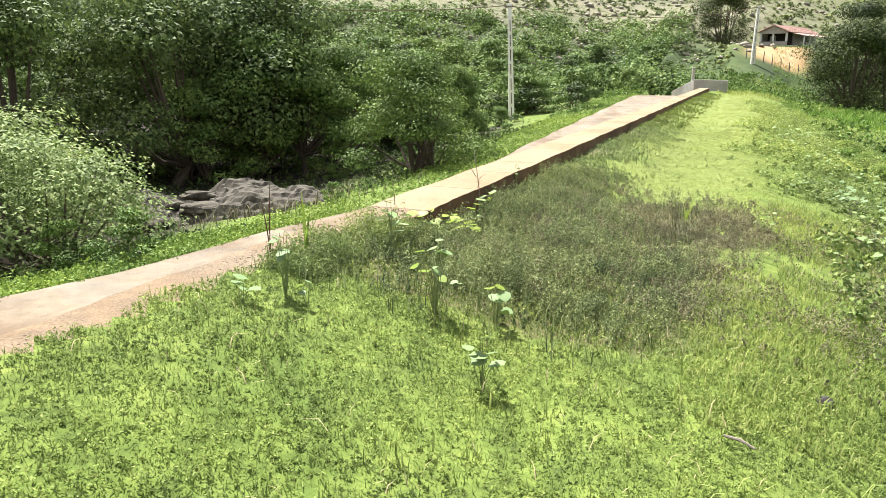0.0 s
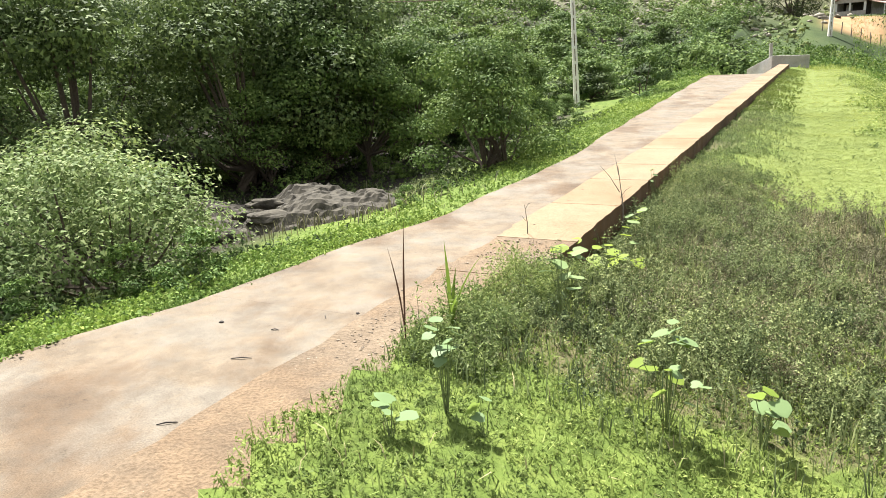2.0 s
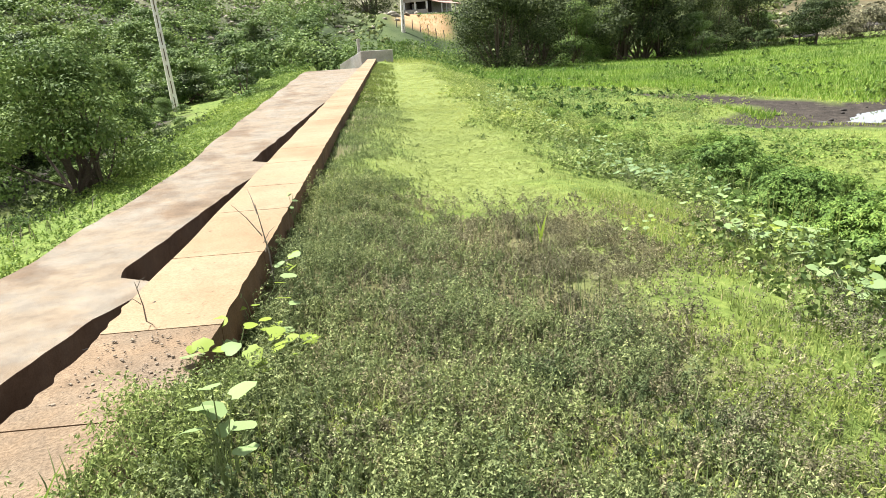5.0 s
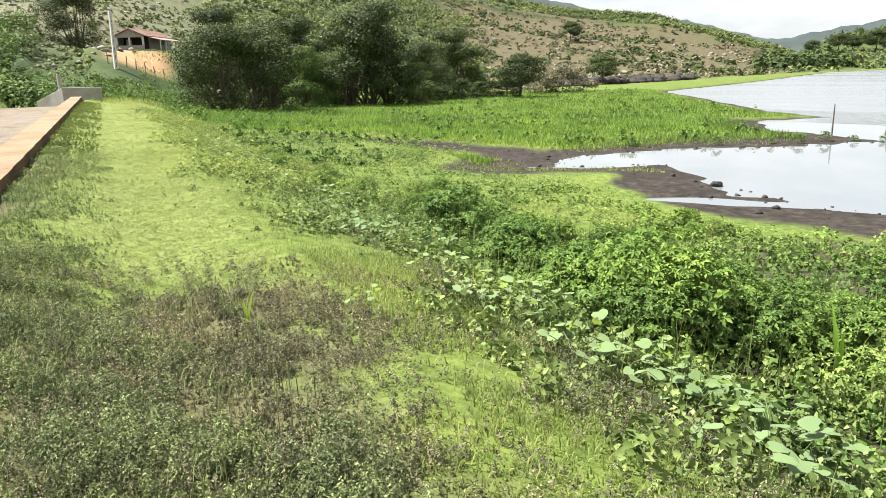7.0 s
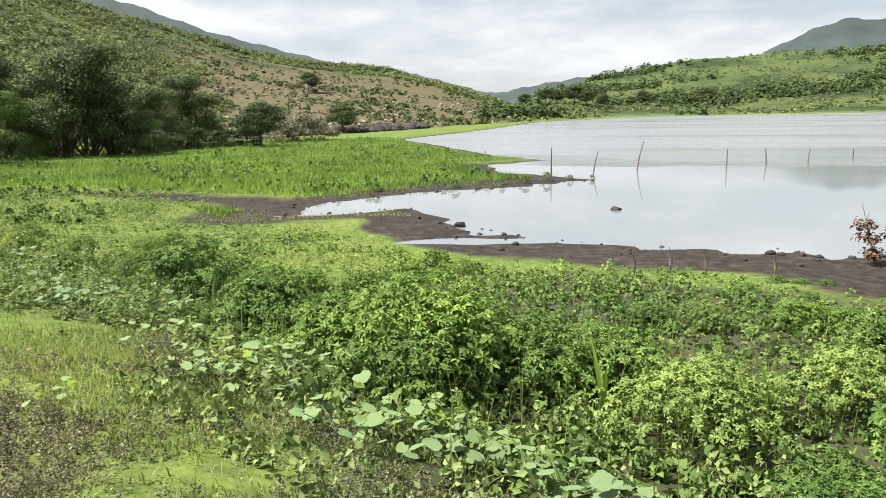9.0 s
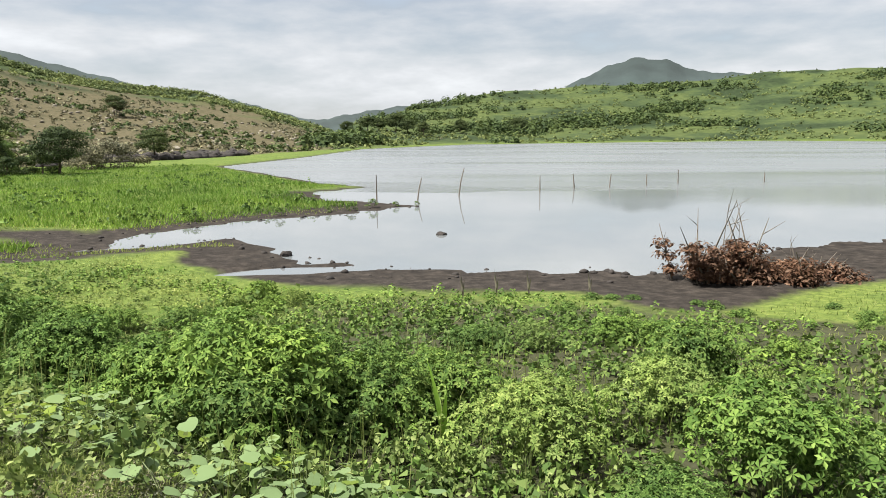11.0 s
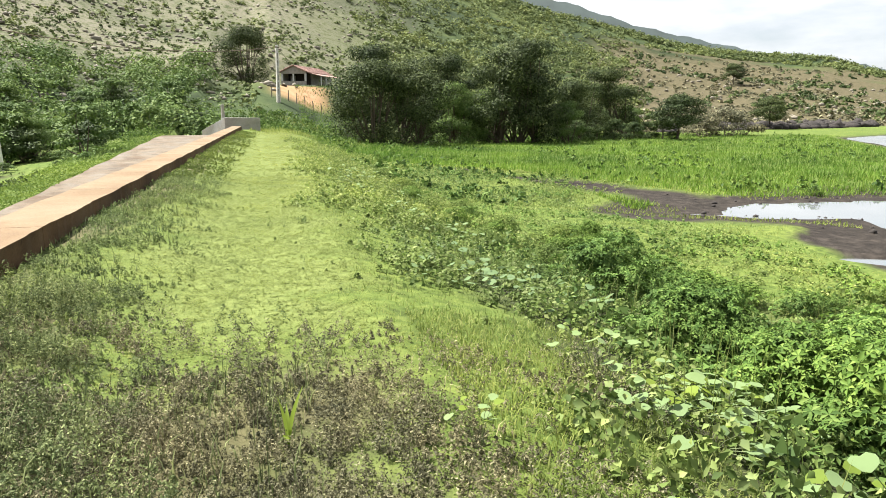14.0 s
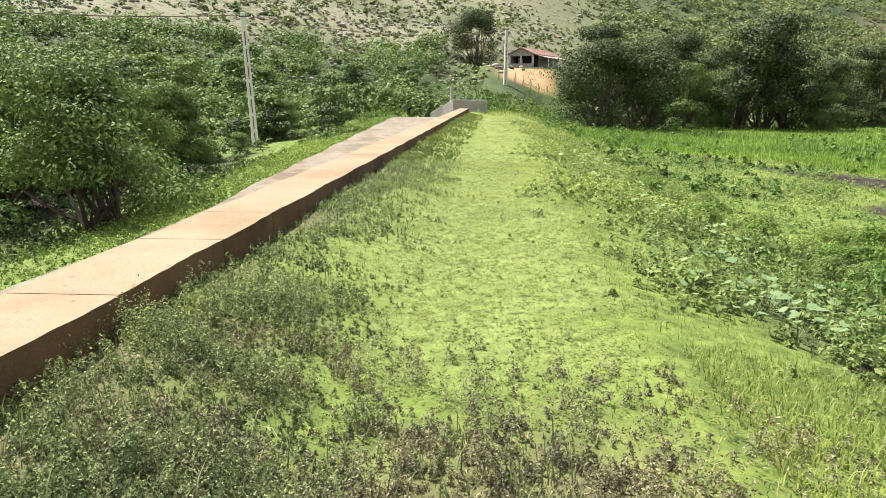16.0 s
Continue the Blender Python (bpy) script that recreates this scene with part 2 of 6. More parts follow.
GRASS = leaf_material("grass", (0.095, 0.140, 0.035), (0.191, 0.249, 0.073), (0.299, 0.324, 0.140), through_light=0.45)
TURF = leaf_material("turf_leaves", (0.105, 0.15, 0.048), (0.185, 0.25, 0.08), (0.285, 0.335, 0.135), through_light=0.3, patch_size=2.4, patch_depth=0.4)
LEAF_FRESH = leaf_material("fresh_leaves", (0.062, 0.119, 0.032), (0.119, 0.203, 0.051), (0.192, 0.277, 0.085), through_light=0.2, patch_size=1.7, patch_depth=0.42)
LEAF_LIME = leaf_material("lime_leaves", (0.084, 0.140, 0.039), (0.151, 0.218, 0.067), (0.241, 0.308, 0.118), through_light=0.2, patch_size=1.7, patch_depth=0.35)
VERGE = leaf_material("creeper_leaves", (0.085, 0.15, 0.035), (0.165, 0.25, 0.06), (0.27, 0.35, 0.11), through_light=0.25, patch_size=0.8, patch_depth=0.35)
LEAF_DEEP = leaf_material("deep_green_leaves", (0.021, 0.033, 0.014), (0.050, 0.071, 0.030), (0.108, 0.14, 0.062), through_light=0.15)
SILVER = leaf_material("silver_green_leaves", (0.09, 0.14, 0.05), (0.17, 0.235, 0.095), (0.3, 0.35, 0.195), through_light=0.25)
LAWN = leaf_material("pale_lawn", (0.152, 0.196, 0.059), (0.213, 0.258, 0.083), (0.289, 0.324, 0.124), through_light=0.5, patch_size=1.3, patch_depth=0.25)
REED = leaf_material("tall_grass", (0.059, 0.126, 0.022), (0.111, 0.207, 0.037), (0.192, 0.281, 0.081), through_light=0.3, patch_size=0.28, patch_depth=0.4)
VINE_PALE = leaf_material("pale_vine_leaves", (0.101, 0.160, 0.047), (0.190, 0.254, 0.089), (0.314, 0.367, 0.183), through_light=0.4, patch_size=1.3, patch_depth=0.4)
VINE = leaf_material("vine_leaves", (0.074, 0.118, 0.041), (0.141, 0.2, 0.074), (0.266, 0.326, 0.163), through_light=0.22, patch_size=1.7, patch_depth=0.45)

# ---- the lie of the land ----
LEAN_A = radians(22.6)                # the wall's line, turned from y towards x
CA, SA = math.cos(LEAN_A), math.sin(LEAN_A)
WALL_Y = 7.3
LAKE = -2.2


def across(x, y):
    """Metres from the wall's face towards the lake."""
    return x * CA - (y - WALL_Y) * SA


def along(x, y):
    return x * SA + (y - WALL_Y) * CA


def spot(u, s):
    return u * CA + s * SA, WALL_Y - u * SA + s * CA


def slab_z(s):
    """The spillway apron lies well below the crest of the wall and rises at its far end."""
    return np.interp(s, [-30.0, 16.0, 50.0, 60], [-1.65, -1.65, -0.55, -0.3])


def slab_left(s):
    return np.interp(s, [-26, -1.7, 0, 1.5, 3.6, 5, 8, 12, 17, 22, 33, 60], [-7.6, -7.0, -6.75, -6.3, -5.95, -5.85, -5.3, -5.3, -5.2, -5.35, -5.45, -5.6])


def slab_right(s):
    return np.interp(s, [-26, 1.85, 1.9, 4.7, 6.3, 6.4, 6.45, 7.0, 13.7, 16.9, 17.1, 18.2, 22.6, 26, 29, 35, 42, 46, 60],
                     [-0.64, -0.64, -3.55, -3.12, -2.6, -2.55, -3.3, -3.45, -2.95, -2.5, -3.25, -3.25, -2.9, -2.65, -2.45, -1.9, -1.0, -0.64, -0.64])


SHORE = np.array([(207, 60), (124, 49), (88.5, 46.8), (68, 31.5), (56, 22.8), (51.8, 17.3), (47, 20.2), (41.6, 17.9), (40, 14.6), (38.3, 11.1),
                  (33.3, 14.6), (30.9, 17.6), (26.5, 20), (22.6, 19.6), (24.2, 17.2), (25.6, 16.2), (22.9, 13.2), (21.2, 12.2), (21, 10.6), (20, 8.7), (20.1, 6.5),
                  (20.4, 3.2), (19.9, 2.2), (22, -0.6), (24.8, -2.6), (32, -14), (60, -70), (190, -150), (329, -84), (310, -10), (299, 38)])


def shore_distance(x, y):
    """Metres to the water's edge, below nought in the lake."""
    x, y = np.atleast_1d(np.asarray(x, float)), np.atleast_1d(np.asarray(y, float))
    best, inside = np.full(x.shape, 1e9), np.zeros(x.shape, bool)
    for (ax, ay), (bx, by) in zip(SHORE, np.roll(SHORE, -1, 0)):
        dx, dy = bx - ax, by - ay
        k = np.clip(((x - ax) * dx + (y - ay) * dy) / (dx * dx + dy * dy), 0, 1)
        best = np.minimum(best, np.hypot(x - ax - k * dx, y - ay - k * dy))
        inside ^= ((ay > y) != (by > y)) & (x < dx * (y - ay) / (dy if dy else 1e-9) + ax)
    return np.where(inside, -best, best)


def creek_distance(x, y):
    """Metres to the muddy run above the inlet."""
    (ax, ay), (bx, by) = (25.0, 20.5), (22.5, 33.0)
    dx, dy = bx - ax, by - ay
    k = np.clip(((x - ax) * dx + (y - ay) * dy) / (dx * dx + dy * dy), 0, 1)
    return np.hypot(x - ax - k * dx, y - ay - k * dy) + 1.2 * k


def ripple(x, y, size, seed=0.0):
    """Smooth unevenness between -1 and 1."""
    a, b = x / size + seed, y / size - seed * 1.7
    return (np.sin(a * 1.3 + 2 * np.sin(b * 0.7)) + np.sin(b * 1.7 + 1.5 * np.sin(a * 0.9 + seed)) + np.sin((a + b) * 2.3 + seed * 3)) / 3


YARD_Z = 4.3
HILL_AZ = [-180, -120, -80, -40, 0, 25, 37, 43, 48, 52, 57, 63, 67, 72.5, 76.6, 80, 85, 92, 98, 105, 120, 150, 180]
HILL_EL = [6, 9, 12, 13, 15, 13, 9.5, 7.7, 6.2, 5.1, 4.2, 3.5, 2.5, 0.7, 1.9, 2.5, 3.5, 3.9, 3.8, 4.5, 4.2, 4.0, 6]
HILL_R0 = [60, 45, 42, 42, 55, 64, 80, 95, 105, 112, 125, 140, 160, 200, 235, 290, 315, 325, 330, 345, 300, 120, 60]
HILL_R1 = [250, 220, 200, 200, 210, 260, 300, 320, 330, 335, 340, 340, 330, 330, 480, 560, 600, 620, 620, 640, 600, 420, 250]


def land(x, y):
    """The height of the ground."""
    x, y = np.atleast_1d(np.asarray(x, float)), np.atleast_1d(np.asarray(y, float))
    u, s = across(x, y), along(x, y)
    d = shore_distance(x, y)
    crest = np.interp(s, [-7, 0, 30, 60], [0.0, -0.26, -0.22, -0.3])
    crest = crest + np.interp(s, [-12, -1.3, -0.4], [1, 1, 0]) * np.interp(u, [-0.5, 0.5, 1.8], [0.40, 0.27, 0])
    right = crest + np.interp(s, [-1, 1], [0, 0.19]) * np.interp(u, [0, 0.4, 1.5], [1, 1, 0]) + np.interp(u, [0, 3.0, 4.4, 6.2, 12, 20, 60], [0, 0, -0.35, -1.0, -1.45, -1.7, -1.75])
    shore = LAKE + np.where(d > 0, np.interp(d, [0, 2.5, 6, 13.5, 15, 16.2, 18, 30], [0.0, 0.10, 0.32, 0.8, 1.15, 1.8, 4.0, 30]), np.maximum(d * 0.12, -1.6))
    right = np.minimum(right, shore + np.interp(u, [3.5, 7.0], [4.0, 0.0])) + (0.012 + 0.02 * np.clip((u - 4.0) / 1.5, 0, 1)) * ripple(x, y, 0.7) + 0.04 * ripple(x, y, 2.3, 1.0) * np.clip(d / 4, 0, 1)
    right = right - 0.26 * np.exp(-((s - 11.7) / 1.15) ** 2 - ((u - 15.85 + 0.85 * (s - 11.7)) / 0.6) ** 2)
    left_edge = slab_left(s)
    out = left_edge - u
    verge = slab_z(s) - 0.12
    gully = np.interp(out, [0, 0.7, 2.2, 5, 9, 14, 22, 40], [0, -0.12, -0.35, -0.95, -1.35, -1.15, 0.1, 1.9])
    near = np.clip((-s - 1) / 6, 0, 1)
    left = verge + np.where(gully < 0, gully * (1 - 0.55 * near), gully) + 0.1 * ripple(x, y, 1.9, 2.0) * np.clip(out / 3, 0, 1)
    gap = slab_z(s) - np.where(s > 1.0, 1.1, 0.12)
    edge = np.interp(s, [-5, -2.6, -1.0, -0.5], [-0.15, -0.24, -0.15, -0.08])
    under = np.where(u < edge, np.where(out > 0, left, gap), right)
    away = np.hypot(x - 1.5, y - 5)
    az = np.degrees(np.arctan2(x - 1.5, y - 5))
    r0, r1, el = (np.interp(az, HILL_AZ, v) for v in (HILL_R0, HILL_R1, HILL_EL))
    k = np.clip((away - r0) / (r1 - r0), 0, None)
    top = r1 * np.tan(np.radians(el)) + 1.5
    lift = np.where(k < 1, top * (np.clip(k, 0, 1) ** 1.45), top * np.clip(1 - 0.3 * (k - 1), 0.2, 1))
    hill = lift * (1 + 0.07 * ripple(x, y, 21, 0.4) * np.clip(1 - k, 0, 1)) + np.where(k > 0, 0.25 * ripple(x, y, 5, 3) + 1.2 * ripple(x, y, 17, 5) * np.clip(k, 0, 1), 0)
    ground = under + np.where(k > 0, hill, 0)
    yard = np.exp(-(np.hypot(x - 45.0, y - 98.5) / 9.5) ** 6)
    return ground * (1 - yard) + YARD_Z * yard


def height(x, y):
    return float(land(x, y)[0])


def lawn_edge(x, y):
    """Above nought on the close-cropped lawn of the crest."""
    u, s = across(x, y), along(x, y)
    mid, half = np.interp(s, [3, 6, 12, 50], [2.25, 2.05, 1.95, 2.2]), np.interp(s, [2.5, 6, 15, 50], [1.1, 1.15, 1.15, 1.5])
    wave = 0.35 * ripple(x, y, 1.9, 1) + 0.35 * ripple(x, y, 0.8, 4) + 0.3 * ripple(x, y, 0.27, 2)
    return np.minimum(np.minimum(half - np.abs(u - mid) + wave, (s - 3.3) * 0.6 + 0.35 * wave), 54 - s)


def mesh_object(name, verts, faces, mat, parent=None, smooth=False):
    me = bpy.data.meshes.new(name)
    verts = np.asarray(verts, np.float32)
    faces = np.asarray(faces, np.int32)
    me.vertices.add(len(verts))
    me.vertices.foreach_set("co", verts.ravel())
    me.loops.add(faces.size)
    me.loops.foreach_set("vertex_index", faces.ravel())
    me.polygons.add(len(faces))
    me.polygons.foreach_set("loop_start", np.arange(0, faces.size, faces.shape[1], dtype=np.int32))
    if smooth:
        me.polygons.foreach_set("use_smooth", np.ones(len(faces), bool))
    me.update(calc_edges=True)
    me.materials.append(mat)
    ob = new(name, me)
    ob.parent = parent
    return ob


def part(name, bm, mat, parent=None, label="", smooth=False):
    me = bpy.data.meshes.new(name)
    bm.to_mesh(me)
    bm.free()
    for m in (mat if isinstance(mat, (list, tuple)) else [mat]):
        me.materials.append(m)
    if smooth:
        for p in me.polygons:
            p.use_smooth = True
    ob = new(name, me)
    ob.parent = parent
    if label:
        tagged(ob, label)
    return ob


def build_ground():
    radii = np.concatenate([np.concatenate([[0.0], np.arange(0.16, 12, 0.16)]), np.geomspace(12, 760, 150), [1000, 1600, 2600, 4000]])
    ang = np.radians(np.concatenate([np.arange(-60, 125, 0.6), np.arange(125, 300, 2.5)]))
    rr, aa = np.meshgrid(radii, ang, indexing="ij")
    x, y = 1.0 + rr * np.sin(aa), 4.5 + rr * np.cos(aa)
    xf, yf = x.ravel(), y.ravel()
    z = land(xf, yf)
    d = shore_distance(xf, yf)
    u, s = across(xf, yf), along(xf, yf)
    n, m = rr.shape
    i, j = np.meshgrid(np.arange(n - 1), np.arange(m), indexing="ij")
    j2 = (j + 1) % m
    faces = np.stack([i * m + j, i * m + j2, (i + 1) * m + j2, (i + 1) * m + j], -1).reshape(-1, 4)
    ob = mesh_object("ground", np.stack([xf, yf, z], -1), faces[:, ::-1], GROUND, smooth=True)
    away = np.hypot(xf - 1.5, yf - 5)
    az = np.degrees(np.arctan2(xf - 1.5, yf - 5))
    k = (away - np.interp(az, HILL_AZ, HILL_R0)) / (np.interp(az, HILL_AZ, HILL_R1) - np.interp(az, HILL_AZ, HILL_R0))
    mud_wide = 3.4 + 1.5 * ripple(xf, yf, 2.1, 0.7) + np.clip((5 - yf) / 2.5, 0, 1.4)
    mud = np.clip((mud_wide - d) / 0.5, 0, 1) * (away < 48)
    mud = np.maximum(mud, np.clip((1.2 - d) / 0.5, 0, 1))
    mud = np.maximum(mud, ((u < -0.3) & (u > slab_left(s)) & (s > 1.0) & (s < 52)) * 1.0)
    mud = np.maximum(mud, np.clip((slab_left(s) - u - 5) / 1.5, 0, 1) * (away < 45) * (u < 0) * (k < 0))
    lawn = np.clip((lawn_edge(xf, yf) + 0.1) / 0.6, 0, 1)
    dry = np.clip((az - 46) / 3, 0, 1) * np.clip((73 - az) / 2, 0, 1) * np.clip((k + 0.02) / 0.05, 0, 1) * np.clip((0.92 - k + 0.14 * ripple(xf, yf, 12)) / 0.12, 0, 1)
    rocky = np.clip((36 - az) / 14, 0, 1) * np.clip((k - 0.17) / 0.1, 0, 1) * np.clip(1.0 + 0.6 * ripple(xf, yf, 14, 2), 0.35, 1)
    yard = np.exp(-(((az - 24.6) / 2.0) ** 4) - (((away - 93) / 5) ** 4))
    mud = np.maximum(mud, np.clip((2.0 + 0.8 * ripple(xf, yf, 1.7) - creek_distance(xf, yf)) / 0.5, 0, 1))
    stems = 0.85 * np.clip((3.0 - u) / 0.8 + 0.5 * ripple(xf, yf, 0.5, 3), 0, 1) * ((u > 0) & (s > -2.6) & (s < 40)) * np.clip(-1.6 * lawn_edge(xf, yf), 0, 1)
    dry = np.maximum(dry, stems)
    # dark soil under the bank growth, painting in the shade between the bushes
    soil_shade = 0.8 * np.clip((u - 4.0) / 0.8 + 0.4 * ripple(xf, yf, 0.6, 1), 0, 1) * np.clip((d - 4.2 + ripple(xf, yf, 1.3)) / 1.2, 0, 1) * ((s > -8) & (u < 16)) * np.clip((9 - s) / 3, 0, 1)
    mud = np.maximum(mud, soil_shade)
    for name, v in (("mud", mud), ("lawn", lawn), ("dry", dry), ("rock", rocky), ("yard", yard), ("upland", np.clip(k / 0.05, 0, 1))):
        ob.data.attributes.new(name, "FLOAT", "POINT").data.foreach_set("value", np.clip(v, 0, 1).astype(np.float32))
    return tagged(ob, "grassy dam crest, muddy lake shore and green hillsides", "ground", kind="structure")


build_ground()


def build_water():
    n = 60
    xs, ys = np.linspace(15, 400, n), np.linspace(-190, 110, n)
    X, Y = np.meshgrid(xs, ys, indexing="ij")
    i, j = np.meshgrid(np.arange(n - 1), np.arange(n - 1), indexing="ij")
    f = np.stack([i * n + j, (i + 1) * n + j, (i + 1) * n + j + 1, i * n + j + 1], -1).reshape(-1, 4)
    ob = mesh_object("water", np.stack([X.ravel(), Y.ravel(), np.full(n * n, LAKE)], -1), f, WATER)
    tagged(ob, "still grey reservoir water mirroring the cloudy sky", "water", kind="structure")


build_water()

# ---- the wall and the slab behind it ----


def strip(name, rows, mat_top, mat_side, parent=None):
    """A thick slab from rows of (left xy, right xy, top z, bottom z)."""
    bm = bmesh.new()
    rings = [[bm.verts.new((*l, zt)), bm.verts.new((*r, zt)), bm.verts.new((*r, zb)), bm.verts.new((*l, zb))] for l, r, zt, zb in rows]
    for a, b in zip(rings, rings[1:]):
        for k in range(4):
            f = bm.faces.new((a[k], a[(k + 1) % 4], b[(k + 1) % 4], b[k]))
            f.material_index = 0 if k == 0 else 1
    for ring, way in ((rings[0], 1), (rings[-1], -1)):
        bm.faces.new(ring[::-1] if way > 0 else ring).material_index = 1
    bmesh.ops.recalc_face_normals(bm, faces=bm.faces)
    return part(name, bm, (mat_top, mat_side), parent)


BEAM_TOP, BEAM_WIDE = 0.155, 0.66
wall = tagged(new("wall_crest"), "ochre concrete dam wall crest with darker brown sides", "wall", kind="structure")
joints = [-26, -19.5, -13.5, -7.5, -1.4, -0.35, 1.05, 2.45, 3.7, 5.23, 6.45, 10.1, 12.8, 16.2, 19.5, 23, 27, 31, 35, 39, 43, 47, 51.5]
rng = random.Random(5)
for a, b in zip(joints, joints[1:]):
    rows = []
    for k in range(41):
        s = a + 0.006 + (b - a - 0.012) * k / 40
        w = 0.012 * noise.noise(Vector((s * 5.0, 0, 0))) - 0.02 * max(0.0, noise.noise(Vector((s * 2.2, 3, 0))) - 0.25)
        zt = BEAM_TOP + 0.006 * math.sin(s * 3.1) + (0.008 if s < -1.2 else 0)
        back = BEAM_WIDE + (0.05 * noise.noise(Vector((s * 2.7, 7, 0))) + 0.03 * noise.noise(Vector((s * 9.0, 5, 0))) if s < 0.2 else 0.0)
        rows.append((spot(-back, s), spot(w, s), zt, -2.9))
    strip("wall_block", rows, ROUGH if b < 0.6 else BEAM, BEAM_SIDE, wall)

slab = tagged(new("slab_path"), "broken pale concrete slabs sagging behind the dam wall", "path", kind="structure")
cuts = [-26, -18, -11, -5, 1.875, 6.425, 17.0, 22, 27, 32, 38, 45, 53]
for a, b in zip(cuts, cuts[1:]):
    rows = []
    n = max(12, int((b - a) * 4))
    for k in range(n + 1):
        s = a + (b - a) * k / n + (0.001 if k == 0 else -0.001 if k == n else 0)
        l, r = float(slab_left(s)), float(slab_right(s))
        if r < -0.7:
            r += 0.06 * noise.noise(Vector((s * 1.3, 0, 2))) + 0.03 * noise.noise(Vector((s * 5.0, 0, 4)))
        z = float(slab_z(s))
        rows.append((spot(l + 0.05 * math.sin(s * 1.1) + 0.04 * noise.noise(Vector((s * 1.7, 1, 0))), s), spot(r, s), z, z - 1.05))
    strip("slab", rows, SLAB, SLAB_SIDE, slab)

# ---- leaves ----
NP = np.random.default_rng(7)


def unit(v):
    return v / np.maximum(np.linalg.norm(v, axis=-1, keepdims=True), 1e-9)


def leaf_arrays(points, normals, length, width, fold=0.15, rng=NP, small=False):
    """Pointed leaves folded along the rib: four corners, two triangles each."""
    n = len(points)
    nor = unit(normals)
    way = unit(np.cross(nor, unit(rng.normal(size=(n, 3)))))
    side = np.cross(nor, way)
    L = (length * rng.uniform(0.7, 1.3, n))[:, None]
    W = L * width / length * 0.5
    if small:
        v = np.stack([points - way * L * 0.4 + side * W * 1.25, points - way * L * 0.4 - side * W * 1.25, points + way * L * 0.6 - nor * L * 0.1], 1).reshape(-1, 3)
        return v, np.arange(n * 3).reshape(-1, 3)
    base, tip = points - way * L * 0.5, points + way * L * 0.5 - nor * L * 0.12
    a, b = points + side * W + nor * W * fold * 2 - way * L * 0.06, points - side * W + nor * W * fold * 2 - way * L * 0.06
    v = np.stack([base, a, tip, b], 1).reshape(-1, 3)
    k = np.arange(n)[:, None] * 4
    f = np.concatenate([k + [[0, 1, 2]], k + [[0, 2, 3]]], 0)
    return v, f


def rosette_arrays(points, normals, length, rng=NP):
    """Compound leaves: five leaflets spread like fingers, each two triangles."""
    n = len(points)
    nor = unit(normals)
    t = unit(np.cross(nor, unit(rng.normal(size=(n, 3)))))
    b = np.cross(nor, t)
    L = (length * rng.uniform(0.7, 1.25, n))[:, None]
    vs = []
    for k in range(5):
        a = 2 * math.pi * k / 5.6
        way, side = math.cos(a) * t + math.sin(a) * b, -math.sin(a) * t + math.cos(a) * b
        far = L * (1.0 if k % 2 else 0.85)
        vs.append(np.stack([points, points + way * far * 0.6 + side * far * 0.24 + nor * far * 0.06, points + way * far - nor * far * 0.22, points + way * far * 0.6 - side * far * 0.24 + nor * far * 0.06], 1))
    v = np.stack(vs, 1).reshape(-1, 3)
    k = np.arange(n * 5)[:, None] * 4
    return v, np.concatenate([k + [[0, 1, 2]], k + [[0, 2, 3]]], 0)


def crown_points(blobs, count, rng, shell=0.55, flat=0.48, up=0.9):
    """Points in clumps: blobs of (x, y, z, radius)."""
    b = np.asarray(blobs, float)
    pick = rng.choice(len(b), count, p=b[:, 3] ** 2 / (b[:, 3] ** 2).sum())
    w = unit(rng.normal(size=(count, 3)))
    r = b[pick, 3] * (shell + (1 - shell) * rng.uniform(0, 1, count) ** 0.5) * (1 + 0.18 * rng.normal(size=count))
    off = w * r[:, None] * [1, 1, flat]
    return b[pick, :3] + off, unit(w * 0.8 + [0, 0, up] + 0.32 * rng.normal(size=(count, 3)))


def tube(bm, pts, radii, sides=6):
    rings = []
    for i, (p, r) in enumerate(zip(pts, radii)):
        p = Vector(p)
        way = Vector(pts[min(i + 1, len(pts) - 1)]) - Vector(pts[max(i - 1, 0)])
        q = way.to_track_quat("Z", "Y")
        rings.append([bm.verts.new(p + q @ Vector((r * math.cos(2 * math.pi * k / sides), r * math.sin(2 * math.pi * k / sides), 0))) for k in range(sides)])
    for a, b in zip(rings, rings[1:]):
        for k in range(sides):
            bm.faces.new((a[k], a[(k + 1) % sides], b[(k + 1) % sides], b[k]))
    bm.faces.new(rings[0][::-1])
    bm.faces.new(rings[-1])


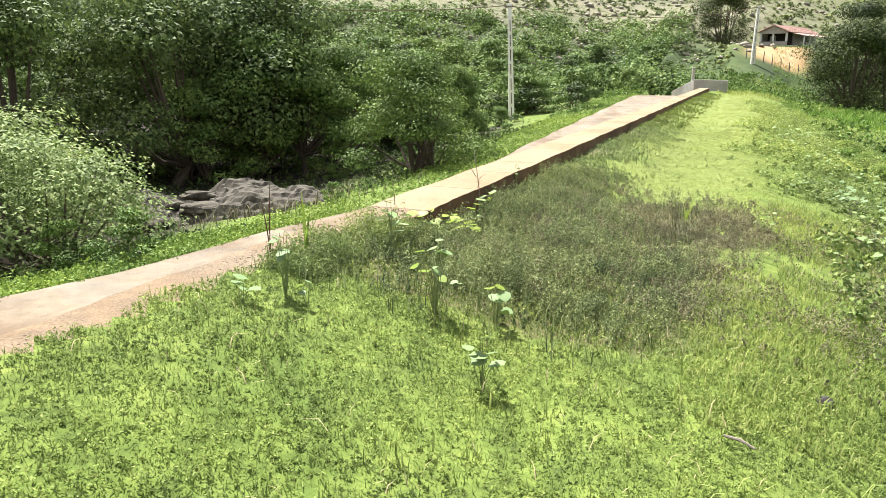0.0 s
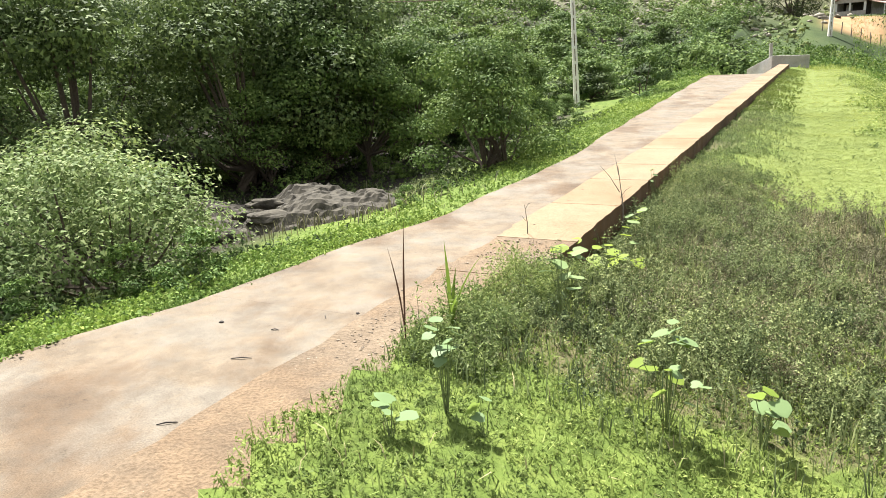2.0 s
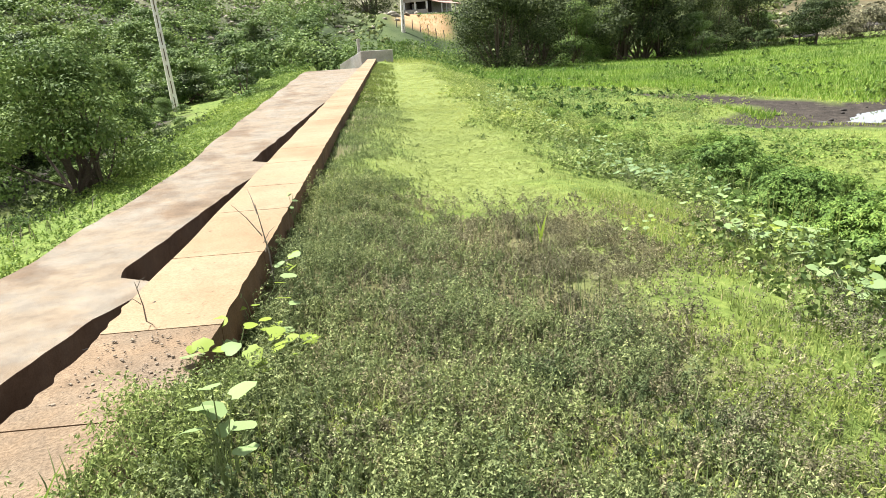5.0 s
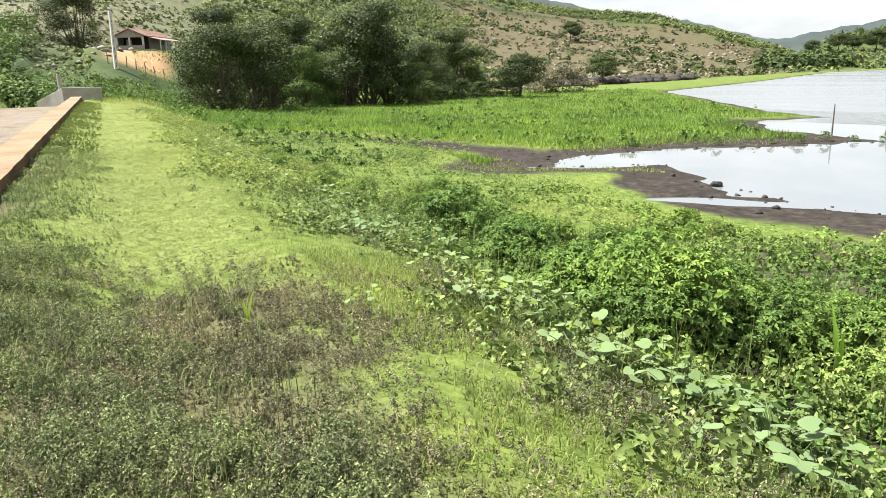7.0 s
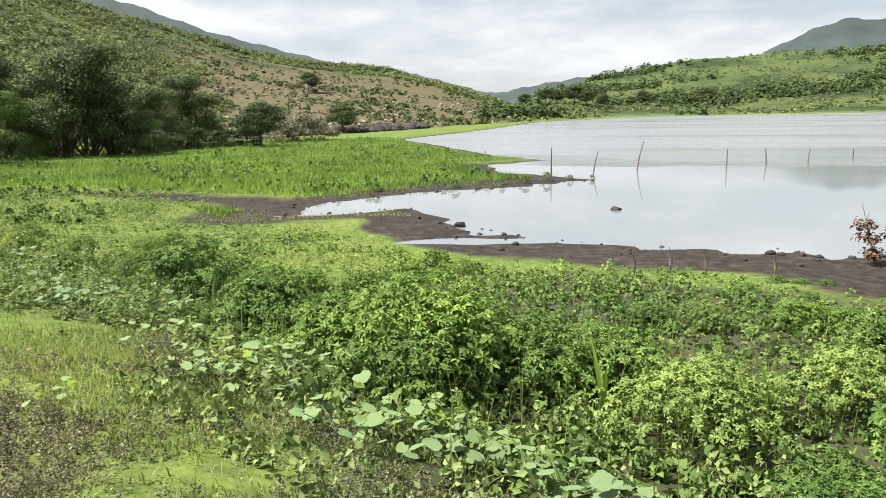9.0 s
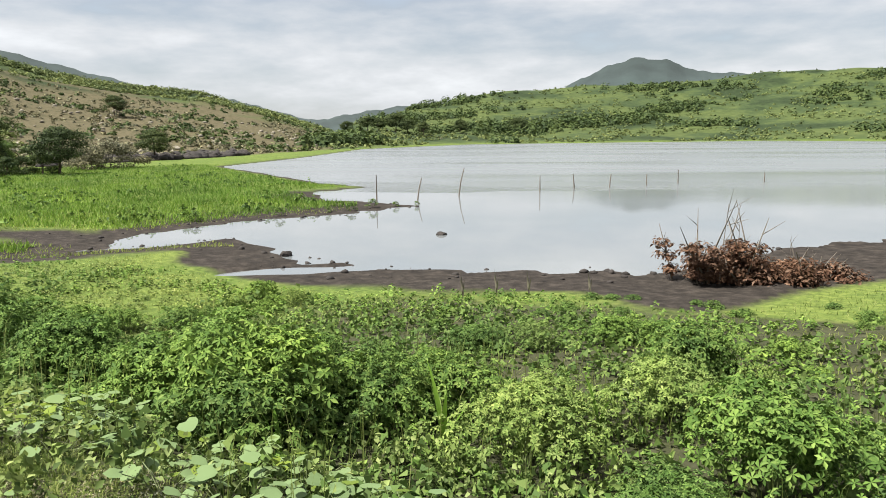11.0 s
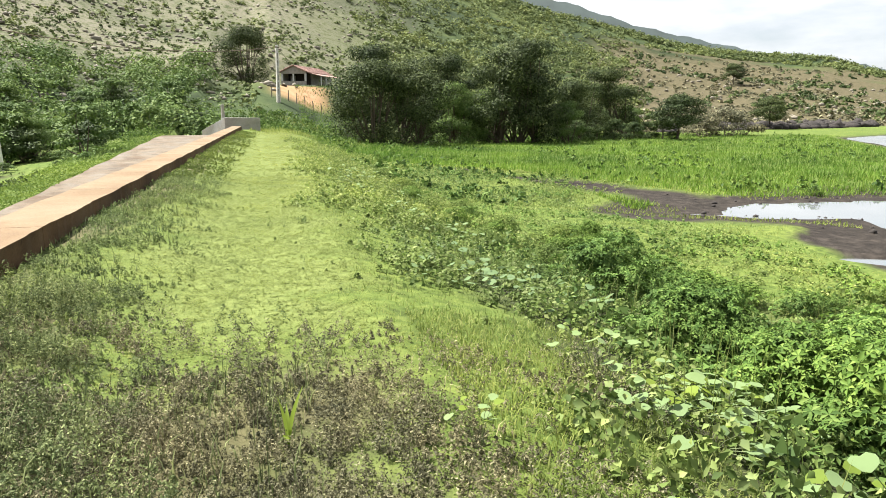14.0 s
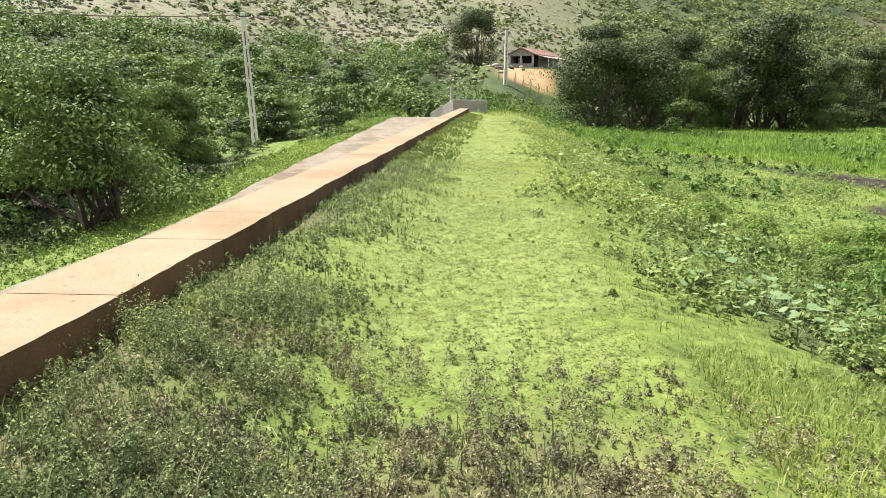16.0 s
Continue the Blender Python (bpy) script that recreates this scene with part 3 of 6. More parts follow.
def tree(name, tall, wide, seed, leaves, leaf_len, mat, label, category="tree", low=0.25, clumps=26, stems=1, shell=0.5, flat=0.48):
    """A trunk that forks into limbs, and a crown of separate leaves in uneven clumps."""
    rng = np.random.default_rng(seed)
    thing = tagged(new(name), label, category)
    blobs, bm = [], bmesh.new()
    for st in range(stems):
        lean = rng.normal(size=2) * 0.1 * tall
        base = Vector((*(rng.normal(size=2) * 0.05 * wide * (stems > 1)), -0.3))
        fork = Vector((lean[0], lean[1], tall * low * 1.2))
        r = 0.022 * tall + 0.02 if tall > 1.4 else 0.010 * tall + 0.004
        tube(bm, [base, base.lerp(fork, 0.5) + Vector((0.03 * tall * rng.normal(), 0, 0)), fork], [r * 1.25, r, r * 0.8], 6 if tall > 3 else 4)
        n = max(4, clumps // stems)
        for k in range(n):
            a, h = rng.uniform(0, 2 * math.pi), low + (1 - low) * rng.uniform(0, 1) ** 0.8
            spread = wide * 0.5 * math.sqrt(max(0.06, 1 - ((h - low) / (1 - low) * 1.02) ** 2.2)) * rng.uniform(0.35, 1.0)
            c = Vector((fork[0] * 0.6 + spread * math.cos(a), fork[1] * 0.6 + spread * math.sin(a), tall * h * 0.92))
            blobs.append((*c, wide * rng.uniform(0.10, 0.2)))
            if k % (2 if tall > 3 else 4) == 0:
                midp = fork.lerp(c, 0.5) + Vector((0, 0, -0.04 * tall))
                tube(bm, [fork, midp, c], [r * 0.55, r * 0.35, r * 0.1], 4 if tall > 3 else 3)
    part("trunk", bm, BARK, thing)
    p, nrm = crown_points(blobs, leaves, rng, shell, flat, 0.35 if tall > 4 else 0.8)
    p[:, 2] = np.maximum(p[:, 2], 0.05)
    v, f = rosette_arrays(p[: leaves // 4], nrm[: leaves // 4] + [0, 0, 0.4], leaf_len, rng) if tall < 1.2 and wide > 1 else leaf_arrays(p, nrm, leaf_len, leaf_len * 0.5, rng=rng, small=tall > 1.4)
    mesh_object("crown", v, f, mat, thing)
    return thing


def put(ob, x, y, turn=0.0, size=1.0, sink=0.0, flat=1.0):
    return copy_thing(ob, Matrix.LocRotScale((x, y, height(x, y) - sink), Euler((0, 0, turn)), (size, size, size * flat)))


def move(ob, x, y, turn=0.0, size=1.0, sink=0.0):
    ob.matrix_basis = Matrix.LocRotScale((x, y, height(x, y) - sink), Euler((0, 0, turn)), (size,) * 3)
    return ob


# ---- trees below the wall ----
rr = random.Random(11)


def in_clearing(x, y):
    """The cleared strip before the roadside pole, where only low growth stands."""
    k = (y - 6.5) / 47.7
    return 0.2 < k < 1.05 and abs(x - (1.9 + 3.2 * k)) < 0.5 + 1.7 * k


def scatter_things(bases, spots):
    """Each base is used once itself and then copied. spots: (which, x, y, size, sink)."""
    used = set()
    for which, x, y, size, sink in spots:
        if in_clearing(x, y):
            size = min(size, 0.3)
        base = bases[which]
        if which in used:
            put(base, x, y, rr.uniform(0, 6.28), size, sink, rr.uniform(0.9, 1.1))
        else:
            used.add(which)
            move(base, x, y, rr.uniform(0, 6.28), size, sink)


def polar(r, az, cx=0.0, cy=4.0):
    return cx + r * math.sin(radians(az)), cy + r * math.cos(radians(az))


TREE_LABEL = "dense dark green broadleaf tree in the gully woods"
woods = [tree("tree", 8.0, 7.5, 1, 19000, 0.15, LEAF_WOODS, TREE_LABEL, low=0.10, clumps=40),
         tree("tree", 7.0, 7.0, 2, 18000, 0.15, LEAF_MID, "mid green broadleaf tree in the gully woods", low=0.1, clumps=38),
         tree("tree", 5.0, 6.0, 3, 19000, 0.115, LEAF_MID, "low spreading dark green tree over the gully", low=0.05, clumps=40, stems=3),
         tree("tree", 6.5, 5.5, 4, 15000, 0.145, LEAF_MID, "slender leafy green tree in the gully woods", low=0.15, clumps=30)]
spots = [(2, -2.0, 28.2, 1.0, 0.2), (2, -9.6, 28.5, 0.95, 0.2), (3, -6.0, 31, 0.9, 0.2), (1, -4.6, 34, 0.85, 0.3), (1, -1.0, 36, 0.72, 0.3), (3, -8.5, 32, 1.0, 0.3), (3, 0.8, 40, 0.7, 0.3), (1, -3.6, 41, 0.85, 0.3)]
for r, a0, a1, n, lo, hi in ((27, -54, -16, 5, 1.0, 1.2), (32, -54, -8, 7, 0.95, 1.2), (38, -50, 2, 8, 0.8, 1.1), (46, -46, 5, 7, 0.75, 1.05), (56, -36, 5, 4, 0.7, 0.95)):
    for k in range(n):
        az_ = a0 + (a1 - a0) * (k + rr.uniform(-0.25, 0.25)) / (n - 1)
        grow = 1.0 if az_ < -12 else 0.72
        spots.append((rr.choice((0, 1, 0, 3) if az_ < -14 else (1, 3, 1)), *polar(r + rr.uniform(-2, 2), az_), grow * rr.uniform(lo, hi), 0.3))
scatter_things(woods, spots)

# ---- shrubs on the lower hillside and along the slab ----
# shrubs
hill_shrub = [tree("shrub", 2.6, 3.6, 31, 2200, 0.19, LEAF_MID, "rounded green shrub on the lower hillside", "shrub", low=0.04, clumps=16, stems=3),
              tree("shrub", 2.2, 3.4, 32, 2200, 0.19, LEAF_MID, "deep green shrub in the hillside scrub", "shrub", low=0.04, clumps=16, stems=3),
              tree("shrub", 2.4, 3.4, 33, 2000, 0.19, LEAF_BRIGHT, "fresh bright green shrub in the hillside scrub", "shrub", low=0.04, clumps=16, stems=3),
              tree("shrub", 2.6, 3.8, 34, 1600, 0.19, LEAF_MID, "rounded green shrub on the lower hillside", "shrub", low=0.04, clumps=14, stems=2),
              tree("shrub", 2.4, 3.6, 35, 1600, 0.19, LEAF_DARK, "dark green shrub in the hillside scrub", "shrub", low=0.04, clumps=14, stems=2),
              tree("shrub", 2.2, 3.4, 36, 1500, 0.19, LEAF_BRIGHT, "fresh bright green shrub in the hillside scrub", "shrub", low=0.04, clumps=14, stems=2)]
spots = []
for k in range(110):
    s = rr.uniform(17, 58)
    u = float(slab_left(s)) - 2.2 - rr.uniform(0.0, 1.0) ** 1.3 * 11
    if s > 42 and u > slab_left(s) - 3.5:
        continue
    spots.append((rr.choice((0, 1, 1)), *spot(u, s), rr.uniform(0.5, 0.85) * (0.7 if u > slab_left(s) - 4 else 1.25), 0.15))
for k in range(24):
    s = rr.uniform(15, 32)
    spots.append((1, *spot(float(slab_left(s)) - rr.uniform(1.7, 4.2), s), rr.uniform(0.35, 0.62), 0.15))
for k in range(80):
    r, az_ = rr.uniform(64, 84), rr.uniform(14, 28.5)
    spots.append((rr.choice((0, 2, 2)), *polar(r, az_), rr.uniform(0.35, 0.7) * (0.55 if az_ > 20.0 else 1.0), 0.15))
for k in range(150):
    s = rr.uniform(26, 84)
    u = float(slab_left(min(s, 60))) - 1.6 - rr.uniform(0.0, 1.0) * 24 + max(0.0, s - 58) * 0.35
    x, y = spot(u, s)
    if 19.0 < math.degrees(math.atan2(x - 1.5, y - 5)) < 29 or s > 54 and u > -4:
        continue
    spots.append((rr.choice((0, 1, 2, 3, 4, 5)), x, y, rr.uniform(0.75, 1.25), 0.15))
scatter_things(hill_shrub, spots)

# ---- dark trees beside the house ----
big = tree("tree", 8.0, 9.0, 21, 20000, 0.18, LEAF_DEEP, "large round dark green tree at the meadow's edge", low=0.03, clumps=42, stems=3, shell=0.6, flat=0.6)
big_green = tree("tree", 7.6, 7.0, 22, 18000, 0.17, LEAF_MID, "green broadleaf tree among the dark ones at the meadow", low=0.03, clumps=34, stems=4, shell=0.6, flat=0.6)
big_tall = tree("tree", 9.0, 7.2, 26, 20000, 0.18, LEAF_DEEP, "tall dark green tree hung with creepers at the meadow", low=0.03, clumps=40, stems=3, shell=0.6, flat=0.6)
spots = [(which, *polar(r_, az_, 1.5, 5), sz, 0.6) for which, az_, r_, sz in (
    (0, 29.9, 64, 0.98), (0, 32.6, 65, 1.04), (2, 29.6, 80, 1.1), (0, 33.0, 84, 1.25), (1, 36.4, 70, 0.84), (2, 35.2, 78, 0.9), (1, 38.6, 84, 1.0),
    (2, 40.2, 71, 1.02), (2, 42.4, 72, 1.04), (1, 45.2, 72, 0.72), (0, 46.0, 80, 0.86), (2, 47.4, 86, 0.92), (0, 20.8, 106, 0.98), (1, 49.6, 90, 0.7))]
scatter_things([big, big_green, big_tall], spots)
lone = tree("tree", 5.2, 6.8, 23, 9000, 0.2, LEAF_DEEP, "dark spreading tree with a bare trunk at the meadow's edge", low=0.33, clumps=34, stems=1)
scatter_things([lone], [(0, *polar(82, 53.2, 1.5, 5), 0.95, 0.1), (0, *polar(128, 59.5, 1.5, 5), 1.05, 0.1), (0, *polar(235, 57.0, 1.5, 5), 1.2, 0.1)] + [(0, *polar(r_, az_, 1.5, 5), sz, 0.2) for az_, r_, sz in ((73.6, 330, 1.1), (75.2, 345, 1.5), (76.1, 350, 1.2), (77.4, 352, 1.9), (78.3, 350, 1.6), (79.6, 355, 1.3), (82.5, 372, 1.4), (87.0, 380, 1.8))])

thicket = tree("shrub", 2.6, 4.4, 24, 2600, 0.17, LEAF_GREY, "greyish half-bare thicket below the dry slope", "shrub", low=0.05, clumps=24, stems=5)
scatter_things([thicket], [(0, *polar(r_, az_, 1.5, 5), sz, 0.2) for az_, r_, sz in ((55.2, 92, 1.2), (56.4, 95, 1.1), (57.6, 97, 1.0), (54.6, 97, 1.3))])
edge_shrub = tree("shrub", 2.6, 4.2, 25, 3000, 0.17, LEAF_DARK, "dark green shrub beside the meadow trees", "shrub", low=0.04, clumps=22, stems=3)
scatter_things([edge_shrub], [(0, *polar(r_, az_, 1.5, 5), sz, 0.2) for az_, r_, sz in ((52.2, 83, 0.95), (51.2, 84, 0.9), (50.0, 82, 0.8), (48.6, 80, 0.9), (47.4, 78, 0.8), (46.0, 76, 1.0))])

# ---- scrub far up the hills, past counting ----


def far_scrub(name, n, az0, az1, k0, k1, size, leaf, mat, label, leaves=22, seed=1, power=1.0, gap=-0.15):
    rng = np.random.default_rng(seed)
    az_ = rng.uniform(az0, az1, n) + rng.normal(size=n) * (3 if size < 1.6 else 0.8)
    k = k0 + (k1 - k0) * rng.uniform(0, 1, n) ** power
    if size >= 3:
        pick = rng.integers(0, n // 50, n)
        az_, k = az_[pick] + rng.normal(size=n) * 1.6, np.clip(k[pick] + rng.normal(size=n) * 0.035, 0.0, 1.0)
    r0, r1 = np.interp(az_, HILL_AZ, HILL_R0), np.interp(az_, HILL_AZ, HILL_R1)
    r = r0 + k * (r1 - r0)
    x, y = 1.5 + r * np.sin(np.radians(az_)), 5 + r * np.cos(np.radians(az_))
    keep = (ripple(x, y, 19 if size < 3 else 42, seed) + rng.normal(size=n) * (0.3 if size < 3 else 0.14) > gap) & (shore_distance(x, y) > 4) & ~((np.abs(az_ - 25.5) < 4) & (r < 106))
    x, y = x[keep], y[keep]
    z = land(x, y)
    sz = size * rng.uniform(0.45, 1.3, len(x)) ** 1.3
    w = unit(rng.normal(size=(len(x), leaves, 3)))
    w[..., 2] = np.abs(w[..., 2])
    p = np.stack([x, y, z], -1)[:, None] + w * sz[:, None, None] * rng.uniform(0.5, 1, (len(x), leaves, 1)) * [1, 1, 0.95]
    v, f = leaf_arrays(p.reshape(-1, 3), (w + [0, 0, 0.5] + 0.5 * rng.normal(size=w.shape)).reshape(-1, 3), leaf * 1.1, leaf * 0.7, rng=rng, small=True)
    return tagged(mesh_object(name, v, f, mat), label, "scrub", kind="stuff")


far_scrub("hillside_scrub", 12500, -40, 38, 0.10, 1.02, 0.5, 0.36, LEAF_HILL, "low olive scrub on the stony hillside", leaves=12, seed=3, gap=-0.4)
far_scrub("hillside_scrub", 420, -34, 19, 0.02, 0.26, 2.3, 0.26, LEAF_MID, "dense green shrubs at the foot of the hill", leaves=260, seed=21, gap=-0.6)
far_scrub("hillside_scrub", 1700, -60, 46, 0.05, 1.02, 1.1, 0.5, LEAF_HILL, "green scrub on the stony hillside", leaves=34, seed=4, gap=0.0)
far_scrub("hillside_scrub", 2600, 32, 71, 0.86, 1.03, 1.7, 0.7, LEAF_HILL, "green bushes along the ridge above the dry slope", leaves=30, seed=5)
far_scrub("hillside_scrub", 2200, 30, 50, 0.0, 0.85, 1.7, 0.6, LEAF_HILL, "green bushes on the hillside behind the meadow", leaves=34, seed=15, gap=-0.5)
far_scrub("hillside_scrub", 2300, 46, 72, 0.0, 0.8, 0.8, 0.6, LEAF_GREY, "sparse scrub on the dry brown slope", leaves=14, seed=6)
far_scrub("hillside_scrub", 900, 46, 72, 0.0, 0.85, 1.4, 0.8, LEAF_DARK, "scattered dark bushes on the dry brown slope", seed=16, gap=0.1)
far_scrub("hillside_scrub", 2000, 75, 125, 0.02, 1.0, 4.2, 1.5, LEAF_DARK, "dark trees and bushes on the far lake shore", leaves=60, seed=7, power=0.8, gap=0.12)
far_scrub("hillside_scrub", 4200, 74, 125, 0.0, 1.0, 1.5, 1.0, LEAF_HILL, "green bushes on the far lake shore", leaves=12, seed=8)
far_scrub("hillside_scrub", 1200, 125, 300, 0.1, 1.0, 3.4, 2.2, LEAF_MID, "green bushes on the hills behind the dam", seed=9)


def boulders(name, n, place, size, mat, label, seed, category="stones", floor_at=land):
    """Lumps of stone, joined, past counting."""
    rng = np.random.default_rng(seed)
    x, y = place(rng, n)
    keep = shore_distance(x, y) > -0.6
    x, y = x[keep], y[keep]
    z = floor_at(x, y)
    base = unit(np.array([(a, b, c) for a in (-1, 1) for b in (-1, 1) for c in (-0.8, 0.9)] + [(0, 0, 1.25), (1.2, 0, 0), (0, 1.2, 0), (-1.2, 0, 0), (0, -1.2, 0), (0, 0, -1)], float))
    bm = bmesh.new()
    for p in base:
        bm.verts.new(p)
    bmesh.ops.convex_hull(bm, input=bm.verts)
    bmesh.ops.triangulate(bm, faces=bm.faces)
    bm.verts.index_update()
    bv = np.array([v.co[:] for v in bm.verts])
    bf = np.array([[v.index for v in fc.verts] for fc in bm.faces])
    bm.free()
    sz = size * rng.uniform(0.35, 1.3, len(x)) ** 1.8
    v = bv[None] * (1 + 0.22 * rng.normal(size=(len(x), len(bv), 1))) * sz[:, None, None] * np.stack([rng.uniform(0.7, 1.4, len(x)), rng.uniform(0.7, 1.3, len(x)), rng.uniform(0.45, 0.9, len(x))], -1)[:, None]
    v = v + np.stack([x, y, z + sz * 0.15], -1)[:, None]
    f = bf[None] + (np.arange(len(x)) * len(bv))[:, None, None]
    return tagged(mesh_object(name, v.reshape(-1, 3), f.reshape(-1, 3), mat), label, category, kind="stuff")


def on_hill(az0, az1, k0, k1):
    def place(rng, n):
        a, k = rng.uniform(az0, az1, n), rng.uniform(k0, k1, n)
        r0, r1 = np.interp(a, HILL_AZ, HILL_R0), np.interp(a, HILL_AZ, HILL_R1)
        r = r0 + k * (r1 - r0)
        return 1.5 + r * np.sin(np.radians(a)), 5 + r * np.cos(np.radians(a))
    return place


PALE_STONE = plain_material("pale_stone", (0.192, 0.17, 0.133), 0.92, 0.35, 1.5)
GRAVEL = plain_material("gravel", (0.19, 0.15, 0.112), 0.92, 0.5, 30)
boulders("hillside_rocks", 4800, on_hill(-45, 34, 0.14, 0.95), 0.32, PALE_STONE, "pale grey boulders strewn over the hillside", 41)
boulders("slope_rubble", 350, on_hill(50, 73, 0.0, 0.6), 0.5, PALE_STONE, "brown stones on the dry slope", 42)
boulders("dark_rubble", 900, on_hill(52, 66, -0.03, 0.06), 0.75, DARK_STONE, "dark rubble at the foot of the dry slope", 43)


def on_shore(rng, n):
    seg = rng.integers(8, 24, n)
    a, b = SHORE[seg], SHORE[seg + 1]
    p = a + (b - a) * rng.uniform(0, 1, (n, 1)) + rng.normal(size=(n, 2)) * 0.9
    return p[:, 0], p[:, 1]


boulders("shore_stones", 260, on_shore, 0.075, DARK_STONE, "small dark stones on the muddy shore", 44)

# ---- grit on the concrete ----


def beam_grit(rng, n):
    s = rng.uniform(-7.0, -0.4, n)
    return spot(-0.03 - 0.56 * rng.uniform(0, 1, n), s)


def on_beam(x, y):
    return np.full(len(x), BEAM_TOP + 0.003)


boulders("wall_gravel", 2600, beam_grit, 0.0055, GRAVEL, "coarse gravel standing out of the worn concrete", 45, "gravel", on_beam)
for k in range(26):
    s_ = rng.uniform(-6, 4)
    u_ = rng.uniform(-4.5, -1.2)
    bm = bmesh.new()
    a_ = rng.uniform(0, 6.28)
    d_ = Vector((math.cos(a_), math.sin(a_), 0)) * rng.uniform(0.05, 0.14)
    tube(bm, [-d_, Vector((0, 0, 0.012)), d_ * 0.9], [0.006, 0.008, 0.005], 5)
    ob = part("dry_twig", bm, DARK_STONE)
    ob.location = (*spot(u_, s_), float(slab_z(s_)) + 0.008)
    tagged(ob, "short dark dry twig lying on the concrete apron", "twig", "twigs on the apron")

# ---- far mountains ----


def mountain(name, r, az0, az1, peaks, label):
    n = 80
    verts = []
    for i in range(n + 1):
        a = az0 + (az1 - az0) * i / n
        e = np.interp(a, [p[0] for p in peaks], [p[1] for p in peaks]) + 0.06 * math.sin(i * 0.9) + 0.03 * math.sin(i * 2.3)
        for rad, k in ((r * 0.75, 0.0), (r * 0.9, 0.62), (r, 1.0), (r * 1.15, 0.5)):
            verts.append((rad * math.sin(radians(a)), rad * math.cos(radians(a)), -10 + (10 + r * math.tan(radians(max(e, 0.05)))) * k))
    faces = [(i * 4 + k, i * 4 + 4 + k, i * 4 + 5 + k, i * 4 + 1 + k) for i in range(n) for k in range(3)]
    return tagged(mesh_object(name, verts, faces, HAZY, smooth=True), label, "mountain", kind="structure")


HAZY = plain_material("hazy_green", (0.031, 0.043, 0.041), 1.0, 0.3, 0.01)
mountain("backdrop_mountain", 1500, 86, 112, ((86, 1.5), (91.5, 4.2), (93.5, 5.1), (95.4, 5.65), (97.8, 5.4), (100, 4.5), (106, 4.0), (112, 3)), "blue-green mountain beyond the lake")
mountain("backdrop_hills", 1900, 60, 84, ((60, 2.0), (65, 2.9), (68.5, 1.9), (71, 1.3), (74.5, 1.9), (78, 2.4), (84, 2.2)), "low hazy hills at the end of the valley")
mountain("backdrop_ridge", 900, 28, 60, ((28, 9.5), (36, 9.3), (40, 8.6), (44.5, 7.9), (50, 6.0), (60, 3.5)), "bare green ridge above the hillside")
# ---- low growth on the crest and the shore ----


def rect(u0, u1, s0, s1):
    def place(rng, n):
        u, s = rng.uniform(u0, u1, n), rng.uniform(s0, s1, n)
        return spot(u, s)
    return place


def weeds(name, n, place, tall, leaves, leaf, mat, label, seed, spread=0.35, keep=None, width=0.45, small=False, up=0.8, mound=0.0):
    """Upright weeds: small leaves up and around many short stems."""
    rng = np.random.default_rng(seed)
    x, y = place(rng, n)
    if keep is not None:
        ok = keep(x, y, rng)
        x, y = x[ok], y[ok]
    z = land(x, y)
    rise = 1.0
    if mound and len(x):
        pick = rng.integers(0, max(1, len(x) // 5), len(x))
        off = rng.normal(size=(len(x), 2)) * mound
        x, y = x[pick] + off[:, 0], y[pick] + off[:, 1]
        z = land(x, y)
        rise = 0.35 + 0.8 * np.exp(-(off ** 2).sum(1) / (2 * mound * mound))
    h = rise * tall * rng.uniform(0.45, 1.25, len(x)) * np.clip(0.8 + 0.75 * ripple(x, y, 0.34, seed * 0.1), 0.25, None)
    lean = rng.normal(size=(len(x), 1, 2)) * 0.25
    k = rng.uniform(0.08, 1, (len(x), leaves, 1))
    way = rng.normal(size=(len(x), leaves, 2))
    p = np.concatenate([np.stack([x, y], -1)[:, None] + lean * k * h[:, None, None] + way * spread * h[:, None, None] * (1.15 - k) * 0.6, z[:, None, None] + k * h[:, None, None]], -1)
    nrm = np.concatenate([way * 0.7, np.full((len(x), leaves, 1), up)], -1) + 0.45 * rng.normal(size=p.shape)
    v, f = leaf_arrays(p.reshape(-1, 3), nrm.reshape(-1, 3), leaf, leaf * width, rng=rng, small=small)
    return tagged(mesh_object(name, v, f, mat), label, "weeds", kind="stuff")


def blades(name, n, place, tall, wide, mat, label, seed, keep=None, droop=0.5, simple=False):
    """Grass: each blade two bent pieces."""
    rng = np.random.default_rng(seed)
    x, y = place(rng, n)
    if keep is not None:
        ok = keep(x, y, rng)
        x, y = x[ok], y[ok]
    m = len(x)
    base = np.stack([x, y, land(x, y) - 0.01], -1)
    h = (tall * rng.uniform(0.4, 1.3, m))[:, None]
    a = rng.uniform(0, 2 * np.pi, m)
    out = np.stack([np.cos(a), np.sin(a), np.zeros(m)], -1)
    side = np.stack([-np.sin(a), np.cos(a), np.zeros(m)], -1) * wide * rng.uniform(0.6, 1.3, (m, 1)) * 0.5
    bend = droop * rng.uniform(0.2, 1.2, (m, 1))
    mid = base + out * h * bend * 0.35 + [0, 0, 1] * h * 0.6
    tip = base + out * h * bend + [0, 0, 1] * h * (1 - 0.35 * bend)
    if simple:
        v = np.stack([base - side, base + side, tip], 1).reshape(-1, 3)
        return tagged(mesh_object(name, v, np.arange(m * 3).reshape(-1, 3), mat), label, "grass", kind="stuff")
    v = np.stack([base - side, base + side, mid + side * 0.8, mid - side * 0.8, tip], 1).reshape(-1, 3)
    k = np.arange(m)[:, None] * 5
    f = np.concatenate([k + [[0, 1, 2]], k + [[0, 2, 3]], k + [[3, 2, 4]]], 0)
    return tagged(mesh_object(name, v, f, mat), label, "grass", kind="stuff")


